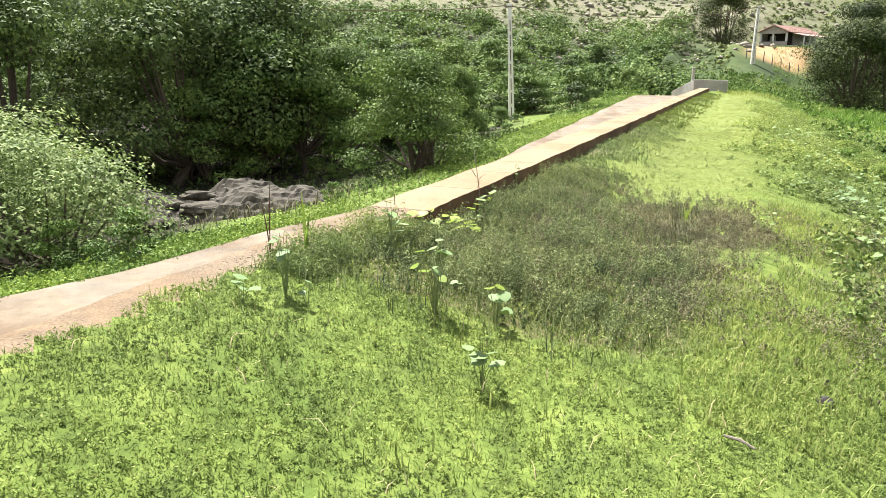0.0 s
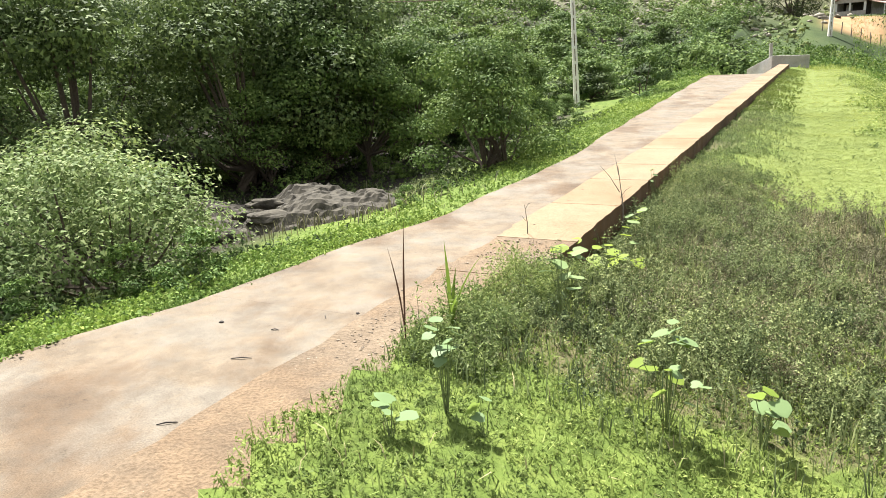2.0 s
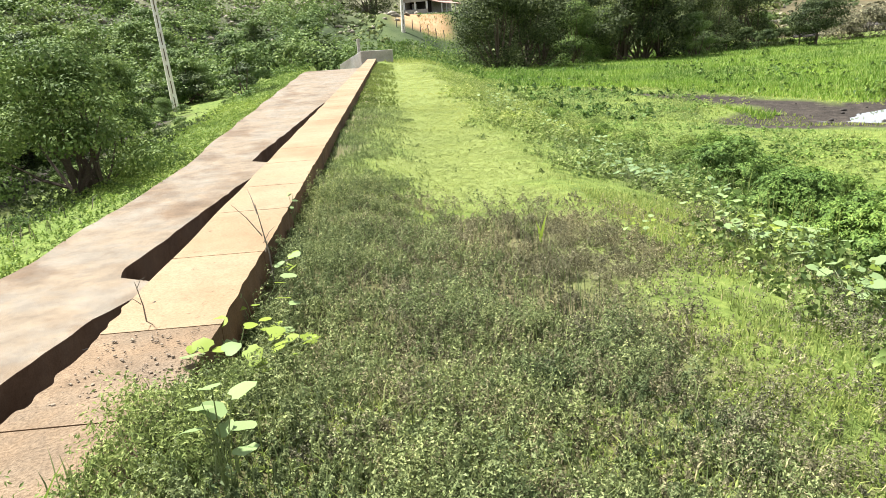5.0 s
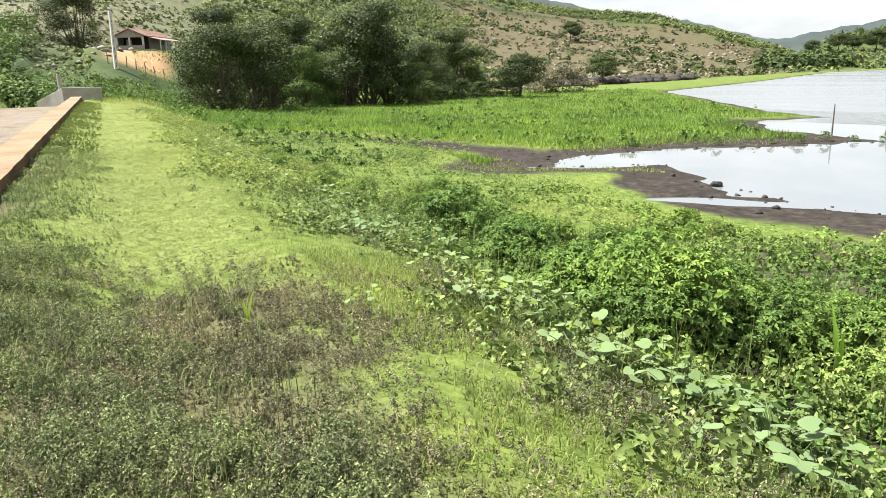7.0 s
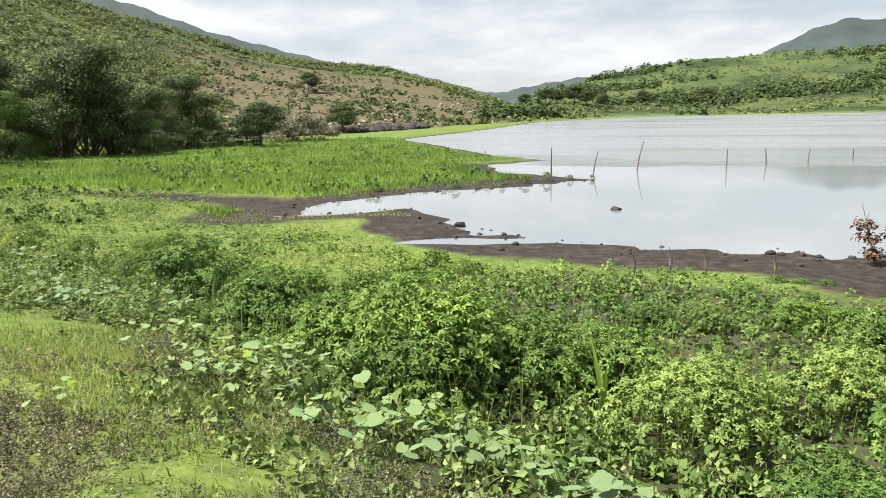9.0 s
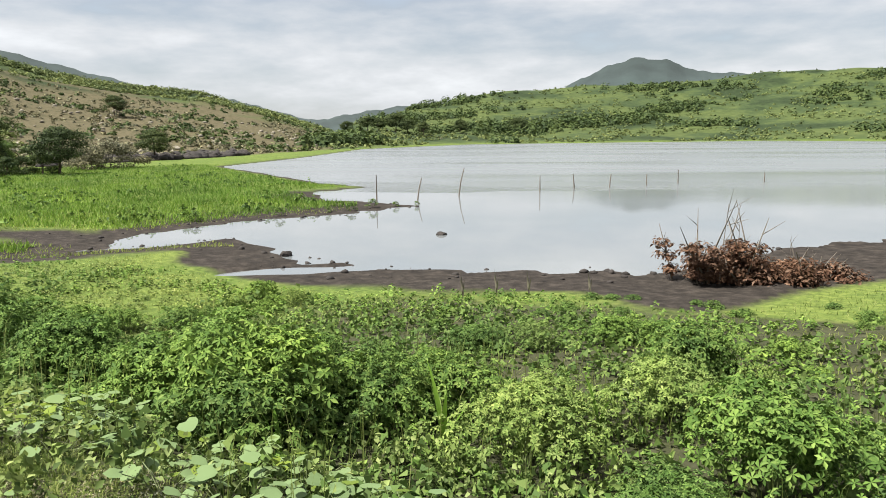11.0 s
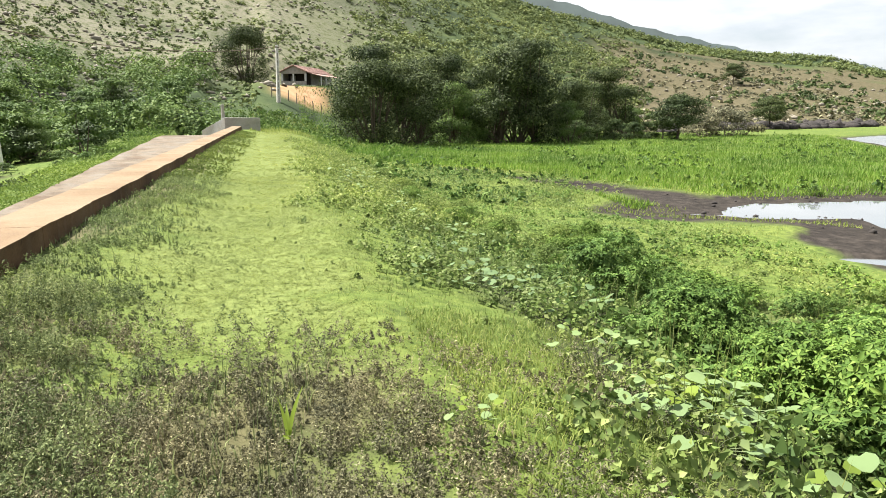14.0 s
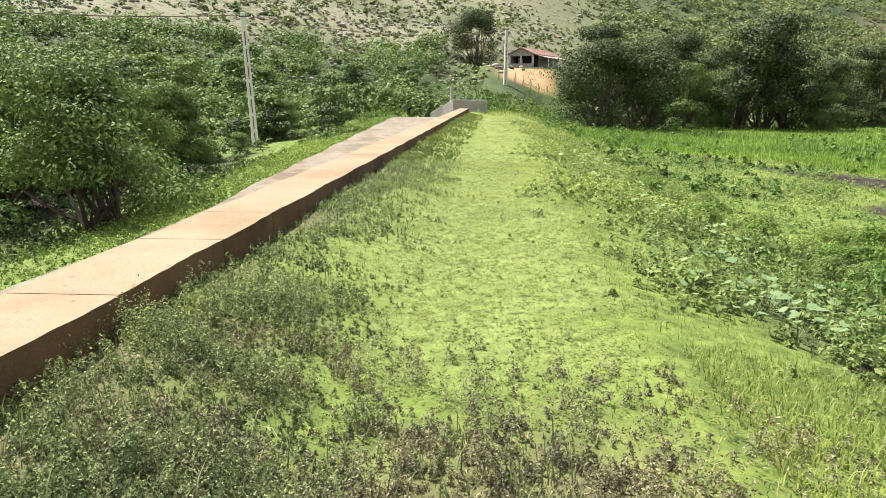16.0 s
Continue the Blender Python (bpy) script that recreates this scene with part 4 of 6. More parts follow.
def patchy(size, seed, level=0.0, soft=0.3):
    return lambda x, y, rng: ripple(x, y, size, seed) + rng.normal(size=len(x)) * soft > level


def clear_of_path(x, y, rng):
    u, s = across(x, y), along(x, y)
    return (u > 0.05) | ((u > np.interp(s, [-5, -2.6, -1.0, -0.5], [-0.12, -0.2, -0.1, 0.0]) + 0.08 * ripple(x, y, 0.3)) & (s < -0.6))


def dense_then(fn):
    return lambda x, y, rng: clear_of_path(x, y, rng) & fn(x, y, rng)


def not_lawn(x, y, rng):
    return clear_of_path(x, y, rng) & (lawn_edge(x, y) + 0.4 * rng.normal(size=len(x)) < 0)


def brown_patch(x, y, rng):
    u, s = across(x, y), along(x, y)
    return not_lawn(x, y, rng) & (((u - 2.0) / 1.15) ** 2 + ((s - 1.4) / 2.0) ** 2 + 0.4 * ripple(x, y, 0.6, 2) + 0.35 * rng.normal(size=len(x)) < 0.9)


def is_lawn(x, y, rng):
    return lawn_edge(x, y) + 0.25 * rng.normal(size=len(x)) > 0.0


blades("grass", 120000, rect(-0.45, 5.5, -7.5, -1.0), 0.055, 0.0065, TURF, "short bright green grass on the crest", 51, clear_of_path, 1.0, True)
blades("grass", 9000, rect(-0.4, 6.5, -7.5, -1.0), 0.10, 0.008, TURF, "darker grass tufts in the turf", 52, dense_then(patchy(0.33, 2.0, 0.25, 0.15)), 0.8)
weeds("turf", 18000, rect(-0.3, 6.5, -6.6, -0.8), 0.035, 8, 0.02, TURF, "fine bright green turf leaves", 77, 2.0, clear_of_path, 0.35, True)
weeds("turf_weeds", 4200, rect(-0.3, 6.5, -7.5, -1.2), 0.05, 9, 0.022, TURF, "small leafy weeds creeping through the turf", 53, 0.8, dense_then(patchy(0.6, 3.0, 0.0)))
blades("dry_grass", 3500, rect(-0.3, 6, -7.5, 3.0), 0.09, 0.006, plain_material("straw", (0.281, 0.244, 0.126), 0.8, 0.3, 40), "dry straw stalks among the green turf", 54, dense_then(patchy(0.7, 5.0, 0.1)), 1.0)
blades("grass", 26000, rect(2.6, 4.8, 3.0, 30), 0.07, 0.009, GRASS, "rough grass along the lawn's edge above the bank", 111, lambda x, y, rng: lawn_edge(x, y) < 0.15, 0.9, True)
# taller dark weeds beside the wall
weeds("weeds", 5200, rect(0.0, 2.5, -2.9, 2.2), 0.22, 58, 0.0175, WEED, "knee-high dark green weeds beside the wall", 55, 0.45, lambda x, y, rng: not_lawn(x, y, rng) & (along(x, y) > -2.3 + 0.5 * ripple(x, y, 0.5) + 0.3 * rng.normal(size=len(x))) & ((across(x, y) < 1.5 + 0.4 * rng.normal(size=len(x))) | (along(x, y) < 0.4)), 0.4, True, mound=0.085)
weeds("weeds", 4200, rect(0.05, 2.5, 1.2, 4.8), 0.17, 46, 0.016, WEED, "grey-green weeds on the crest beside the wall", 105, 0.45, lambda x, y, rng: not_lawn(x, y, rng) & (across(x, y) < 1.3 + 0.4 * rng.normal(size=len(x))), 0.4, True, mound=0.07)
weeds("weeds", 5600, rect(0.05, 1.4, 3.4, 15), 0.09, 30, 0.02, WEED_PALE, "low pale green weeds along the wall", 56, 0.45, not_lawn, 0.4, True, 1.5, mound=0.08)
weeds("weeds", 3600, rect(0.05, 1.2, 14, 46), 0.08, 14, 0.05, TURF, "low green weeds along the wall", 57, 0.5, not_lawn, 0.4)
weeds("dry_weeds", 6000, rect(0.5, 3.4, -1.9, 3.9), 0.15, 40, 0.0145, LEAF_GREY, "greyish brown low weeds on the crest", 58, 0.5, lambda x, y, rng: not_lawn(x, y, rng) & patchy(0.8, 6.0, -0.45)(x, y, rng) & (across(x, y) < 2.9 + 0.3 * rng.normal(size=len(x))), 0.4, True, mound=0.05)
weeds("dry_weeds", 11000, rect(0.4, 4.0, -1.6, 4.4), 0.12, 28, 0.014, LEAF_GREY, "greyish brown low weeds in the middle of the crest", 112, 0.5, brown_patch, 0.4, True, mound=0.05)
weeds("dry_weeds", 2600, rect(2.8, 4.6, -2.5, 3.5), 0.17, 32, 0.018, LEAF_GREY, "greyish green weeds on the bank", 59, 0.5, lambda x, y, rng: not_lawn(x, y, rng) & patchy(0.7, 6.0, 0.15)(x, y, rng), 0.4, True)
blades("grass", 30000, rect(2.6, 5.2, -3.5, 4.6), 0.08, 0.008, GRASS, "yellow-green grass on the bank", 60, lambda x, y, rng: patchy(0.6, 7.0, -0.3)(x, y, rng) & ((along(x, y) < 0.1) | (across(x, y) > 3.2)), 0.9)
weeds("grass", 20000, rect(0.2, 4.6, 1.6, 16), 0.024, 10, 0.02, LAWN, "close-cropped pale lawn on the crest", 61, 3.5, is_lawn, 0.35, True, 3.0)
weeds("grass", 9000, rect(0.4, 4.8, 14, 54), 0.025, 9, 0.045, LAWN, "pale lawn along the crest", 62, 3.5, is_lawn, 0.35, True, 3.0)

weeds("lawn_weeds", 700, rect(0.4, 4.4, 2.0, 18), 0.07, 16, 0.024, WEED_PALE, "small grey-green weeds in the lawn", 101, 0.8, lambda x, y, rng: is_lawn(x, y, rng) & patchy(0.45, 8.0, 0.15)(x, y, rng), 0.4, True)
blades("grass", 60000, rect(0.5, 4.2, 2.0, 18), 0.035, 0.006, LAWN, "short pale grass blades of the lawn", 102, is_lawn, 0.9, True)

blades("weeds", 4500, rect(-0.4, 2.4, -3.0, 3.0), 0.17, 0.006, WEED, "wiry green grass stems beside the wall", 74, not_lawn, 0.5)
blades("weeds", 3000, rect(0.05, 1.2, 2.0, 14), 0.12, 0.006, WEED, "wiry green grass stems along the wall", 75, not_lawn, 0.5)
weeds("weeds", 900, lambda rng, n: spot(rng.uniform(-0.15, 0.3, n), rng.uniform(-2.9, -0.5, n)), 0.17, 26, 0.022, WEED_PALE, "green weeds creeping over the wall's end", 76, 0.45, None, 0.35)
# leaf cover on the bank and the shore flat
weeds("ground_cover", 1100, rect(3.7, 7.0, -4.5, 2.5), 0.28, 18, 0.06, VINE, "pale green creeping vines on the bank", 63, 0.9, lambda x, y, rng: rng.uniform(size=len(x)) < 0.6, 0.7)
weeds("ground_cover", 7500, rect(2.7, 7.2, 2.8, 40), 0.26, 18, 0.055, VINE_PALE, "pale yellow-green creepers in clumps on the bank", 103, 0.9, lambda x, y, rng: across(x, y) + 0.35 * rng.normal(size=len(x)) > np.interp(along(x, y), [3, 9], [4.4, 3.5]) + 0.5 * ripple(x, y, 0.9, 2) + 0.4 * ripple(x, y, 2.6, 1), 0.7, up=1.4, mound=0.28)
weeds("ground_cover", 6500, rect(5.5, 15.8, -14, 32), 0.18, 13, 0.07, LEAF_FRESH, "bright green leafy growth towards the shore", 64, 0.9, lambda x, y, rng: ((along(x, y) < 7) & ((rng.uniform(size=len(x)) < 0.4) | (shore_distance(x, y) < 7)) | patchy(1.5, 1.0, -0.05, 0.2)(x, y, rng) & (across(x, y) < 14)) & (shore_distance(x, y) > 3.6 + 1.5 * ripple(x, y, 2.1, 0.7) + rng.normal(size=len(x)) * 0.5 + 1.2 * (along(x, y) > 8)), 0.6, True, 1.7)
weeds("ground_cover", 6500, rect(6.5, 17, 6, 34), 0.10, 12, 0.06, VINE_PALE, "low bright weeds over the flat above the mud", 104, 1.4, lambda x, y, rng: (shore_distance(x, y) > 4.2) & patchy(1.6, 2.0, -0.2)(x, y, rng), 0.5, True, 1.8)
weeds("ground_cover", 2600, rect(5, 14, -6, 14), 0.25, 10, 0.09, LEAF_MID, "darker leaves low in the shore growth", 65, 0.9, lambda x, y, rng: (shore_distance(x, y) > 5) & ((along(x, y) < 7) | patchy(1.5, 1.0, 0.28, 0.15)(x, y, rng)), 0.6, True)
blades("grass", 60000, rect(5, 21, -16, 34), 0.10, 0.02, GRASS, "short grass above the mud", 66, lambda x, y, rng: (shore_distance(x, y) > 3.8 + 1.4 * ripple(x, y, 2.1, 0.7) + np.clip((5 - y) / 2.5, 0, 1.4)) & (creek_distance(x, y) > 2), 0.9, True)


def meadow(rng, n):
    r, a = 24 + 76 * rng.uniform(0, 1, n) ** 1.3, 20 + 55 * rng.uniform(0, 1, n)
    return 1.5 + r * np.sin(np.radians(a)), 5 + r * np.cos(np.radians(a))


blades("tall_grass", 190000, meadow, 0.28, 0.04, REED, "tall lush green grass in the lakeside meadow", 67, lambda x, y, rng: (across(x, y) > 5) & (shore_distance(x, y) > 1.6 + 0.6 * ripple(x, y, 3)) & (creek_distance(x, y) > 2.3) & ((np.hypot(x - 1.5, y - 5) > 36) | (along(x, y) > 21) & (across(x, y) > 14)), 0.7, True)
blades("grass", 60000, meadow, 0.12, 0.04, GRASS, "short yellow-green grass on the shore spit", 68, lambda x, y, rng: (across(x, y) > 5) & (shore_distance(x, y) > 0.8) & (creek_distance(x, y) > 1.9), 0.8, True)
weeds("ground_cover", 2400, meadow, 0.5, 14, 0.2, LEAF_BRIGHT, "clumps of leafy weeds in the meadow", 69, 0.9, lambda x, y, rng: (across(x, y) > 5) & (shore_distance(x, y) > 2.5) & patchy(4, 2, 0.25)(x, y, rng), 0.6)
# the verge left of the slab


def verge(rng, n):
    s = -8 + 66 * rng.uniform(0, 1, n) ** 1.7
    return spot(slab_left(s) + 0.1 - rng.uniform(0, 1, n) ** 1.2 * np.interp(s, [-8, 6, 20, 50], [4.6, 4.0, 3.0, 4.5]), s)


weeds("ground_cover", 13000, verge, 0.20, 12, 0.06, VERGE, "bright green creepers along the slab's edge", 70, 0.9, lambda x, y, rng: (along(x, y) < 8.5) | (rng.uniform(size=len(x)) < np.where(along(x, y) < 14, 0.25, 0.6)), 0.6, True)
blades("grass", 5000, verge, 0.12, 0.012, GRASS, "fresh grass along the slab's edge", 71, None, 0.8)


def gully(rng, n):
    s = rng.uniform(-6, 34, n)
    return spot(slab_left(s) - rng.uniform(2.5, 17, n), s)


weeds("undergrowth", 4200, gully, 0.32, 12, 0.10, LEAF_DARK, "dark undergrowth in the gully", 72, 0.9, lambda x, y, rng: np.hypot(x + 7.0, (y - 21.5)) > 4.4, 0.55, True)
blades("dry_grass", 3000, lambda rng, n: (rng.normal(-7.8, 2.4, n), rng.normal(22.4, 1.5, n)), 0.45, 0.025, LEAF_GREY, "grey-green grass round the gully rock", 73, None, 0.7)
# ---- bushes on the bank ----


def mound_bush(tall, wide, seed, sprays, leaf_len, mat, label):
    """A leafy mound: many stems, lobes of finger-leaved sprays that face outwards, hollow within."""
    rng = np.random.default_rng(seed)
    thing = tagged(new("bush"), label, "bush")
    lobes = []
    for k in range(20):
        a, t = rng.uniform(0, 2 * math.pi), rng.uniform(0, 1) ** 0.6
        rad = wide * rng.uniform(0.13, 0.22)
        lobes.append((0.5 * wide * t * math.cos(a) * 0.85, 0.5 * wide * t * math.sin(a) * 0.85, max(0.12, (tall - rad) * (1 - 0.75 * t ** 2.2) * rng.uniform(0.75, 1.05)), rad))
    b = np.array(lobes)
    pick = rng.choice(len(b), sprays, p=b[:, 3] ** 2 / (b[:, 3] ** 2).sum())
    w = unit(rng.normal(size=(sprays, 3)) + [0, 0, 0.55])
    pts = b[pick, :3] + w * (b[pick, 3] * rng.uniform(0.75, 1.15, sprays))[:, None] * [1, 1, 0.8]
    pts[:, 2] = np.maximum(pts[:, 2], 0.04)
    v, f = rosette_arrays(pts, unit(w + [0, 0, 0.7] + 0.42 * rng.normal(size=(sprays, 3))), leaf_len, rng)
    mesh_object("crown", v, f, mat, thing)
    for x_, y_, z_, r_ in lobes[::2]:
        bm = bmesh.new()
        tube(bm, [Vector((x_ * 0.1, y_ * 0.1, -0.1)), Vector((x_ * 0.5, y_ * 0.5, z_ * 0.6)), Vector((x_, y_, z_))], [0.012, 0.009, 0.005], 4)
        part("stem", bm, STALK, thing)
    return thing


STALK = plain_material("green_stalk", (0.12, 0.15, 0.055), 0.6, 0.3, 30)
bank = [mound_bush(0.95, 1.6, 81, 900, 0.062, LEAF_FRESH, "bright green leafy bush on the shore bank"),
        mound_bush(0.85, 1.7, 82, 1000, 0.05, LEAF_LIME, "yellow-green feathery bush on the shore bank"),
        mound_bush(0.85, 1.6, 83, 850, 0.065, LEAF_BRIGHT, "darker green bush among the shore growth"),
        mound_bush(0.8, 1.5, 86, 420, 0.08, LEAF_BRIGHT, "low leafy green bush near the mud")]
spots = [(2, 6.5, 7.0, 1.0, 0.05), (1, 6.9, 4.6, 1.05, 0.05), (0, 7.4, 8.0, 1.05, 0.05), (2, 7.6, 6.1, 1.0, 0.05), (0, 8.0, 9.7, 0.9, 0.05), (1, 8.4, 3.2, 1.0, 0.05), (0, 6.7, 2.6, 1.05, 0.05), (2, 10.2, 2.6, 1.0, 0.05), (0, 9.7, 7.4, 0.7, 0.05)]
for k in range(62):
    s, u = rr.uniform(-9, 9), rr.uniform(6.2, 13.2)
    x, y = spot(u, s)
    if float(shore_distance(x, y)[0]) > 4.7:
        spots.append((rr.choice((0, 0, 1, 2)), x, y, rr.uniform(0.5, 1.2) * float(np.interp(u, [7.5, 10.5], [1, 0.5])), 0.05))
for k in range(26):
    s = rr.uniform(5, 28)
    spots.append((3, *spot(rr.uniform(4.6, 8), s), rr.uniform(0.25, 0.45), 0.05))
for k in range(26):
    spots.append((3, rr.uniform(13.0, 16.4), rr.uniform(-4.0, 5.0), rr.uniform(0.45, 0.8), 0.05))
scatter_things(bank, spots)
# lighter growth between the lawn and the bank
slope = random.Random(57)
for k in range(48):
    s = slope.uniform(7.5, 24)
    u = slope.uniform(5.6, 9.4) if s < 15 else slope.uniform(5.2, 7.6)
    x, y = spot(u, s)
    if float(shore_distance(x, y)[0]) > 4.7:
        put(bank[slope.choice((1, 1, 0))], x, y, slope.uniform(0, 6.28), slope.uniform(0.3, 0.62), 0.05)
blades("wiry_stems", 2200, rect(4.6, 10.5, -6, 8), 0.62, 0.006, GRASS, "thin pale stems standing out of the bank growth", 110, patchy(0.9, 3.0, 0.0), 0.35)
# pale shrubs left of the slab
pale = tree("bush", 2.6, 4.2, 84, 11000, 0.08, SILVER, "large pale green shrub with feathery leaves by the slab", "bush", low=0.08, clumps=46, stems=5)
move(pale, -8.5, 14.9, 0.4, 1.25, 0.3)
put(pale, -12.3, 14.4, 2.0, 1.2, 0.3)
put(pale, -11.2, 18.0, 3.4, 1.2, 0.3)
small = tree("bush", 1.3, 1.5, 85, 1800, 0.085, LEAF_BRIGHT, "young yellow-green shrub on the apron's verge", "bush", low=0.1, clumps=16, stems=3)
move(small, -5.9, 12.8, 0.4, 0.9, 0.05)
for x_, y_, a_, k_ in ((-7.1, 13.2, 2.0, 0.95), (-8.6, 12.6, 3.0, 0.8), (-10.0, 11.6, 4.0, 0.85), (-3.2, 20.6, 1.0, 0.6), (-2.4, 21.6, 5.0, 0.45)):
    put(small, x_, y_, a_, k_, 0.05)
blades("grass", 9000, lambda rng, n: spot(rng.uniform(-6, 9, n), rng.uniform(50, 72, n)), 0.3, 0.05, GRASS, "rough grass at the end of the crest", 78, lambda x, y, rng: (across(x, y) > 0.5) | (along(x, y) > 56), 0.7, True)
weeds("ground_cover", 1500, lambda rng, n: spot(rng.uniform(-9, 9, n), rng.uniform(56, 74, n)), 0.5, 14, 0.16, LEAF_BRIGHT, "leafy growth behind the end wall", 79, 0.9, None, 0.6, True)

# ---- single plants on the crest ----


def broad_leaf_mesh(name, length, wide, lobes, mat, seed):
    """A rounded leaf blade, cupped, on a fine rib."""
    rng = random.Random(seed)
    bm = bmesh.new()
    mid = [bm.verts.new((0, length * t, 0.03 * length * math.sin(t * 3))) for t in (0.0, 0.35, 0.7, 1.0)]
    for sgn in (-1, 1):
        prof = ((-0.10, 0.26), (0.10, 0.46), (0.38, 0.5), (0.66, 0.40), (0.86, 0.22))
        ring = [bm.verts.new((sgn * wide * w * (1 + 0.12 * rng.uniform(-1, 1) + lobes * (0.15 if k % 2 else -0.12)), length * t, 0.10 * length * w + 0.03 * length * rng.uniform(-1, 1))) for k, (t, w) in enumerate(prof)]
        quads = ((mid[0], ring[0], ring[1], mid[1]), (mid[1], ring[1], ring[2], mid[2]), (mid[2], ring[2], ring[3], mid[3]), (mid[3], ring[3], ring[4]))
        for q in quads:
            bm.faces.new(q if sgn > 0 else q[::-1])
    me = bpy.data.meshes.new(name)
    bm.to_mesh(me)
    bm.free()
    me.materials.append(mat)
    for p in me.polygons:
        p.use_smooth = True
    return me


PALE_LEAF = leaf_material("pale_broad_leaves", (0.11, 0.17, 0.075), (0.165, 0.235, 0.11), (0.235, 0.3, 0.155), 0.5, 0.22, patch_depth=0.12)
YELLOW_LEAF = leaf_material("yellow_green_leaves", (0.15, 0.225, 0.04), (0.21, 0.29, 0.058), (0.28, 0.345, 0.095), 0.5, 0.45)
broad_meshes = [broad_leaf_mesh("leaf", 0.15, 0.16, 0.0, PALE_LEAF, 1), broad_leaf_mesh("leaf", 0.13, 0.15, 0.2, PALE_LEAF, 2), broad_leaf_mesh("leaf", 0.14, 0.13, 0.0, YELLOW_LEAF, 3), broad_leaf_mesh("leaf", 0.16, 0.17, 0.4, YELLOW_LEAF, 4)]


def broad_plant(name, x, y, tall, wide, leaves, kinds, label, category="plant", size=1.0, seed=0, group=""):
    """Stalks, each with one broad leaf."""
    rng = random.Random(seed)
    thing = tagged(new(name), label, category, group)
    thing.location = (x, y, height(x, y))
    for k in range(leaves):
        a, out, h = rng.uniform(0, 6.28), wide * rng.uniform(0.15, 1) ** 0.7, tall * rng.uniform(0.4, 1.0)
        if name == "sapling":
            out *= 1.15 - 0.75 * h / tall
        tip = Vector((out * math.cos(a), out * math.sin(a), h))
        z0 = height(x + tip.x, y + tip.y) - height(x, y)
        tip.z += z0 * min(1, out / max(wide, 0.01))
        bm = bmesh.new()
        tube(bm, [Vector((0.1 * tip.x, 0.1 * tip.y, -0.02)), Vector((tip.x * 0.5, tip.y * 0.5, tip.z * 0.65)), tip], [0.005 * size, 0.004 * size, 0.003 * size], 4)
        part("stalk", bm, STALK, thing)
        leaf = new("leaf", broad_meshes[rng.choice(kinds)])
        leaf.parent = thing
        leaf.matrix_basis = Matrix.LocRotScale(tip, Euler((rng.uniform(-0.5, 0.35), rng.uniform(-0.4, 0.4), rng.uniform(0, 6.28))), (size * rng.uniform(0.6, 1.1),) * 3)
    return thing


SAPLING = "young plant with pale broad leaves in the grass"
for k, (x, y, tall, wide, n, kinds, size) in enumerate((
        (-0.05, 4.35, 0.42, 0.28, 20, (0, 1, 0, 2), 0.55), (0.33, 4.3, 0.24, 0.16, 9, (2, 0), 0.6), (0.2, 3.45, 0.28, 0.2, 11, (0, 1, 2), 0.55),
        (-0.96, 4.2, 0.4, 0.16, 9, (0, 1), 0.6), (-0.39, 5.4, 0.4, 0.2, 9, (0, 1), 0.7), (-1.15, 3.95, 0.14, 0.14, 4, (0, 1), 0.55), (-0.8, 4.05, 0.16, 0.1, 3, (0, 2), 0.5), (1.0, 9.6, 0.35, 0.12, 6, (0,), 0.5),
        (0.55, 8.0, 0.3, 0.25, 7, (0, 2), 0.6), (3.9, 6.9, 0.2, 0.15, 4, (0, 2), 0.35), (3.6, 7.8, 0.25, 0.3, 9, (0, 2), 0.38), (1.0, 12.6, 0.3, 0.2, 6, (0,), 0.5))):
    broad_plant("sapling", x, y, tall * 1.1, wide * 0.7, n, kinds, SAPLING, "plant", size * 0.9, 200 + k, "young plants in the grass")
broad_plant("vine_plant", -0.12, 6.85, 0.3, 0.5, 44, (2, 3, 2, 0), "yellow-green lobed-leaf vine at the wall's broken end", "plant", 0.7, 230)
broad_plant("vine_plant", 0.15, 7.5, 0.3, 0.3, 12, (0, 2, 0), "pale broad-leaved vine beside the wall", "plant", 0.7, 231)
gourd = random.Random(9)
n_gourd = 0
for k in range(200):
    u, s = gourd.uniform(3.9, 6.6), gourd.uniform(-2.4, 3.4)
    if abs(u - (4.9 - 0.1 * (s - 3))) > 0.7 or n_gourd >= 50:
        continue
    n_gourd += 1
    broad_plant("gourd_plant", *spot(u, s), gourd.uniform(0.16, 0.36), 0.38, gourd.randint(7, 10), (0, 0, 1, 0, 1, 0, 1, 2), "sprawling vine with large pale heart-shaped leaves", "vine", gourd.uniform(0.62, 0.92), 300 + k, "broad-leaved vines on the bank")
for k in range(26):
    u, s = gourd.uniform(3.9, 5.6), gourd.uniform(4.5, 22)
    broad_plant("creeper", *spot(u, s), 0.25, 0.6, 9, (0, 1, 0), "pale leafy creeper spreading over the bank", "vine", gourd.uniform(0.55, 0.8), 400 + k, "creepers on the bank")


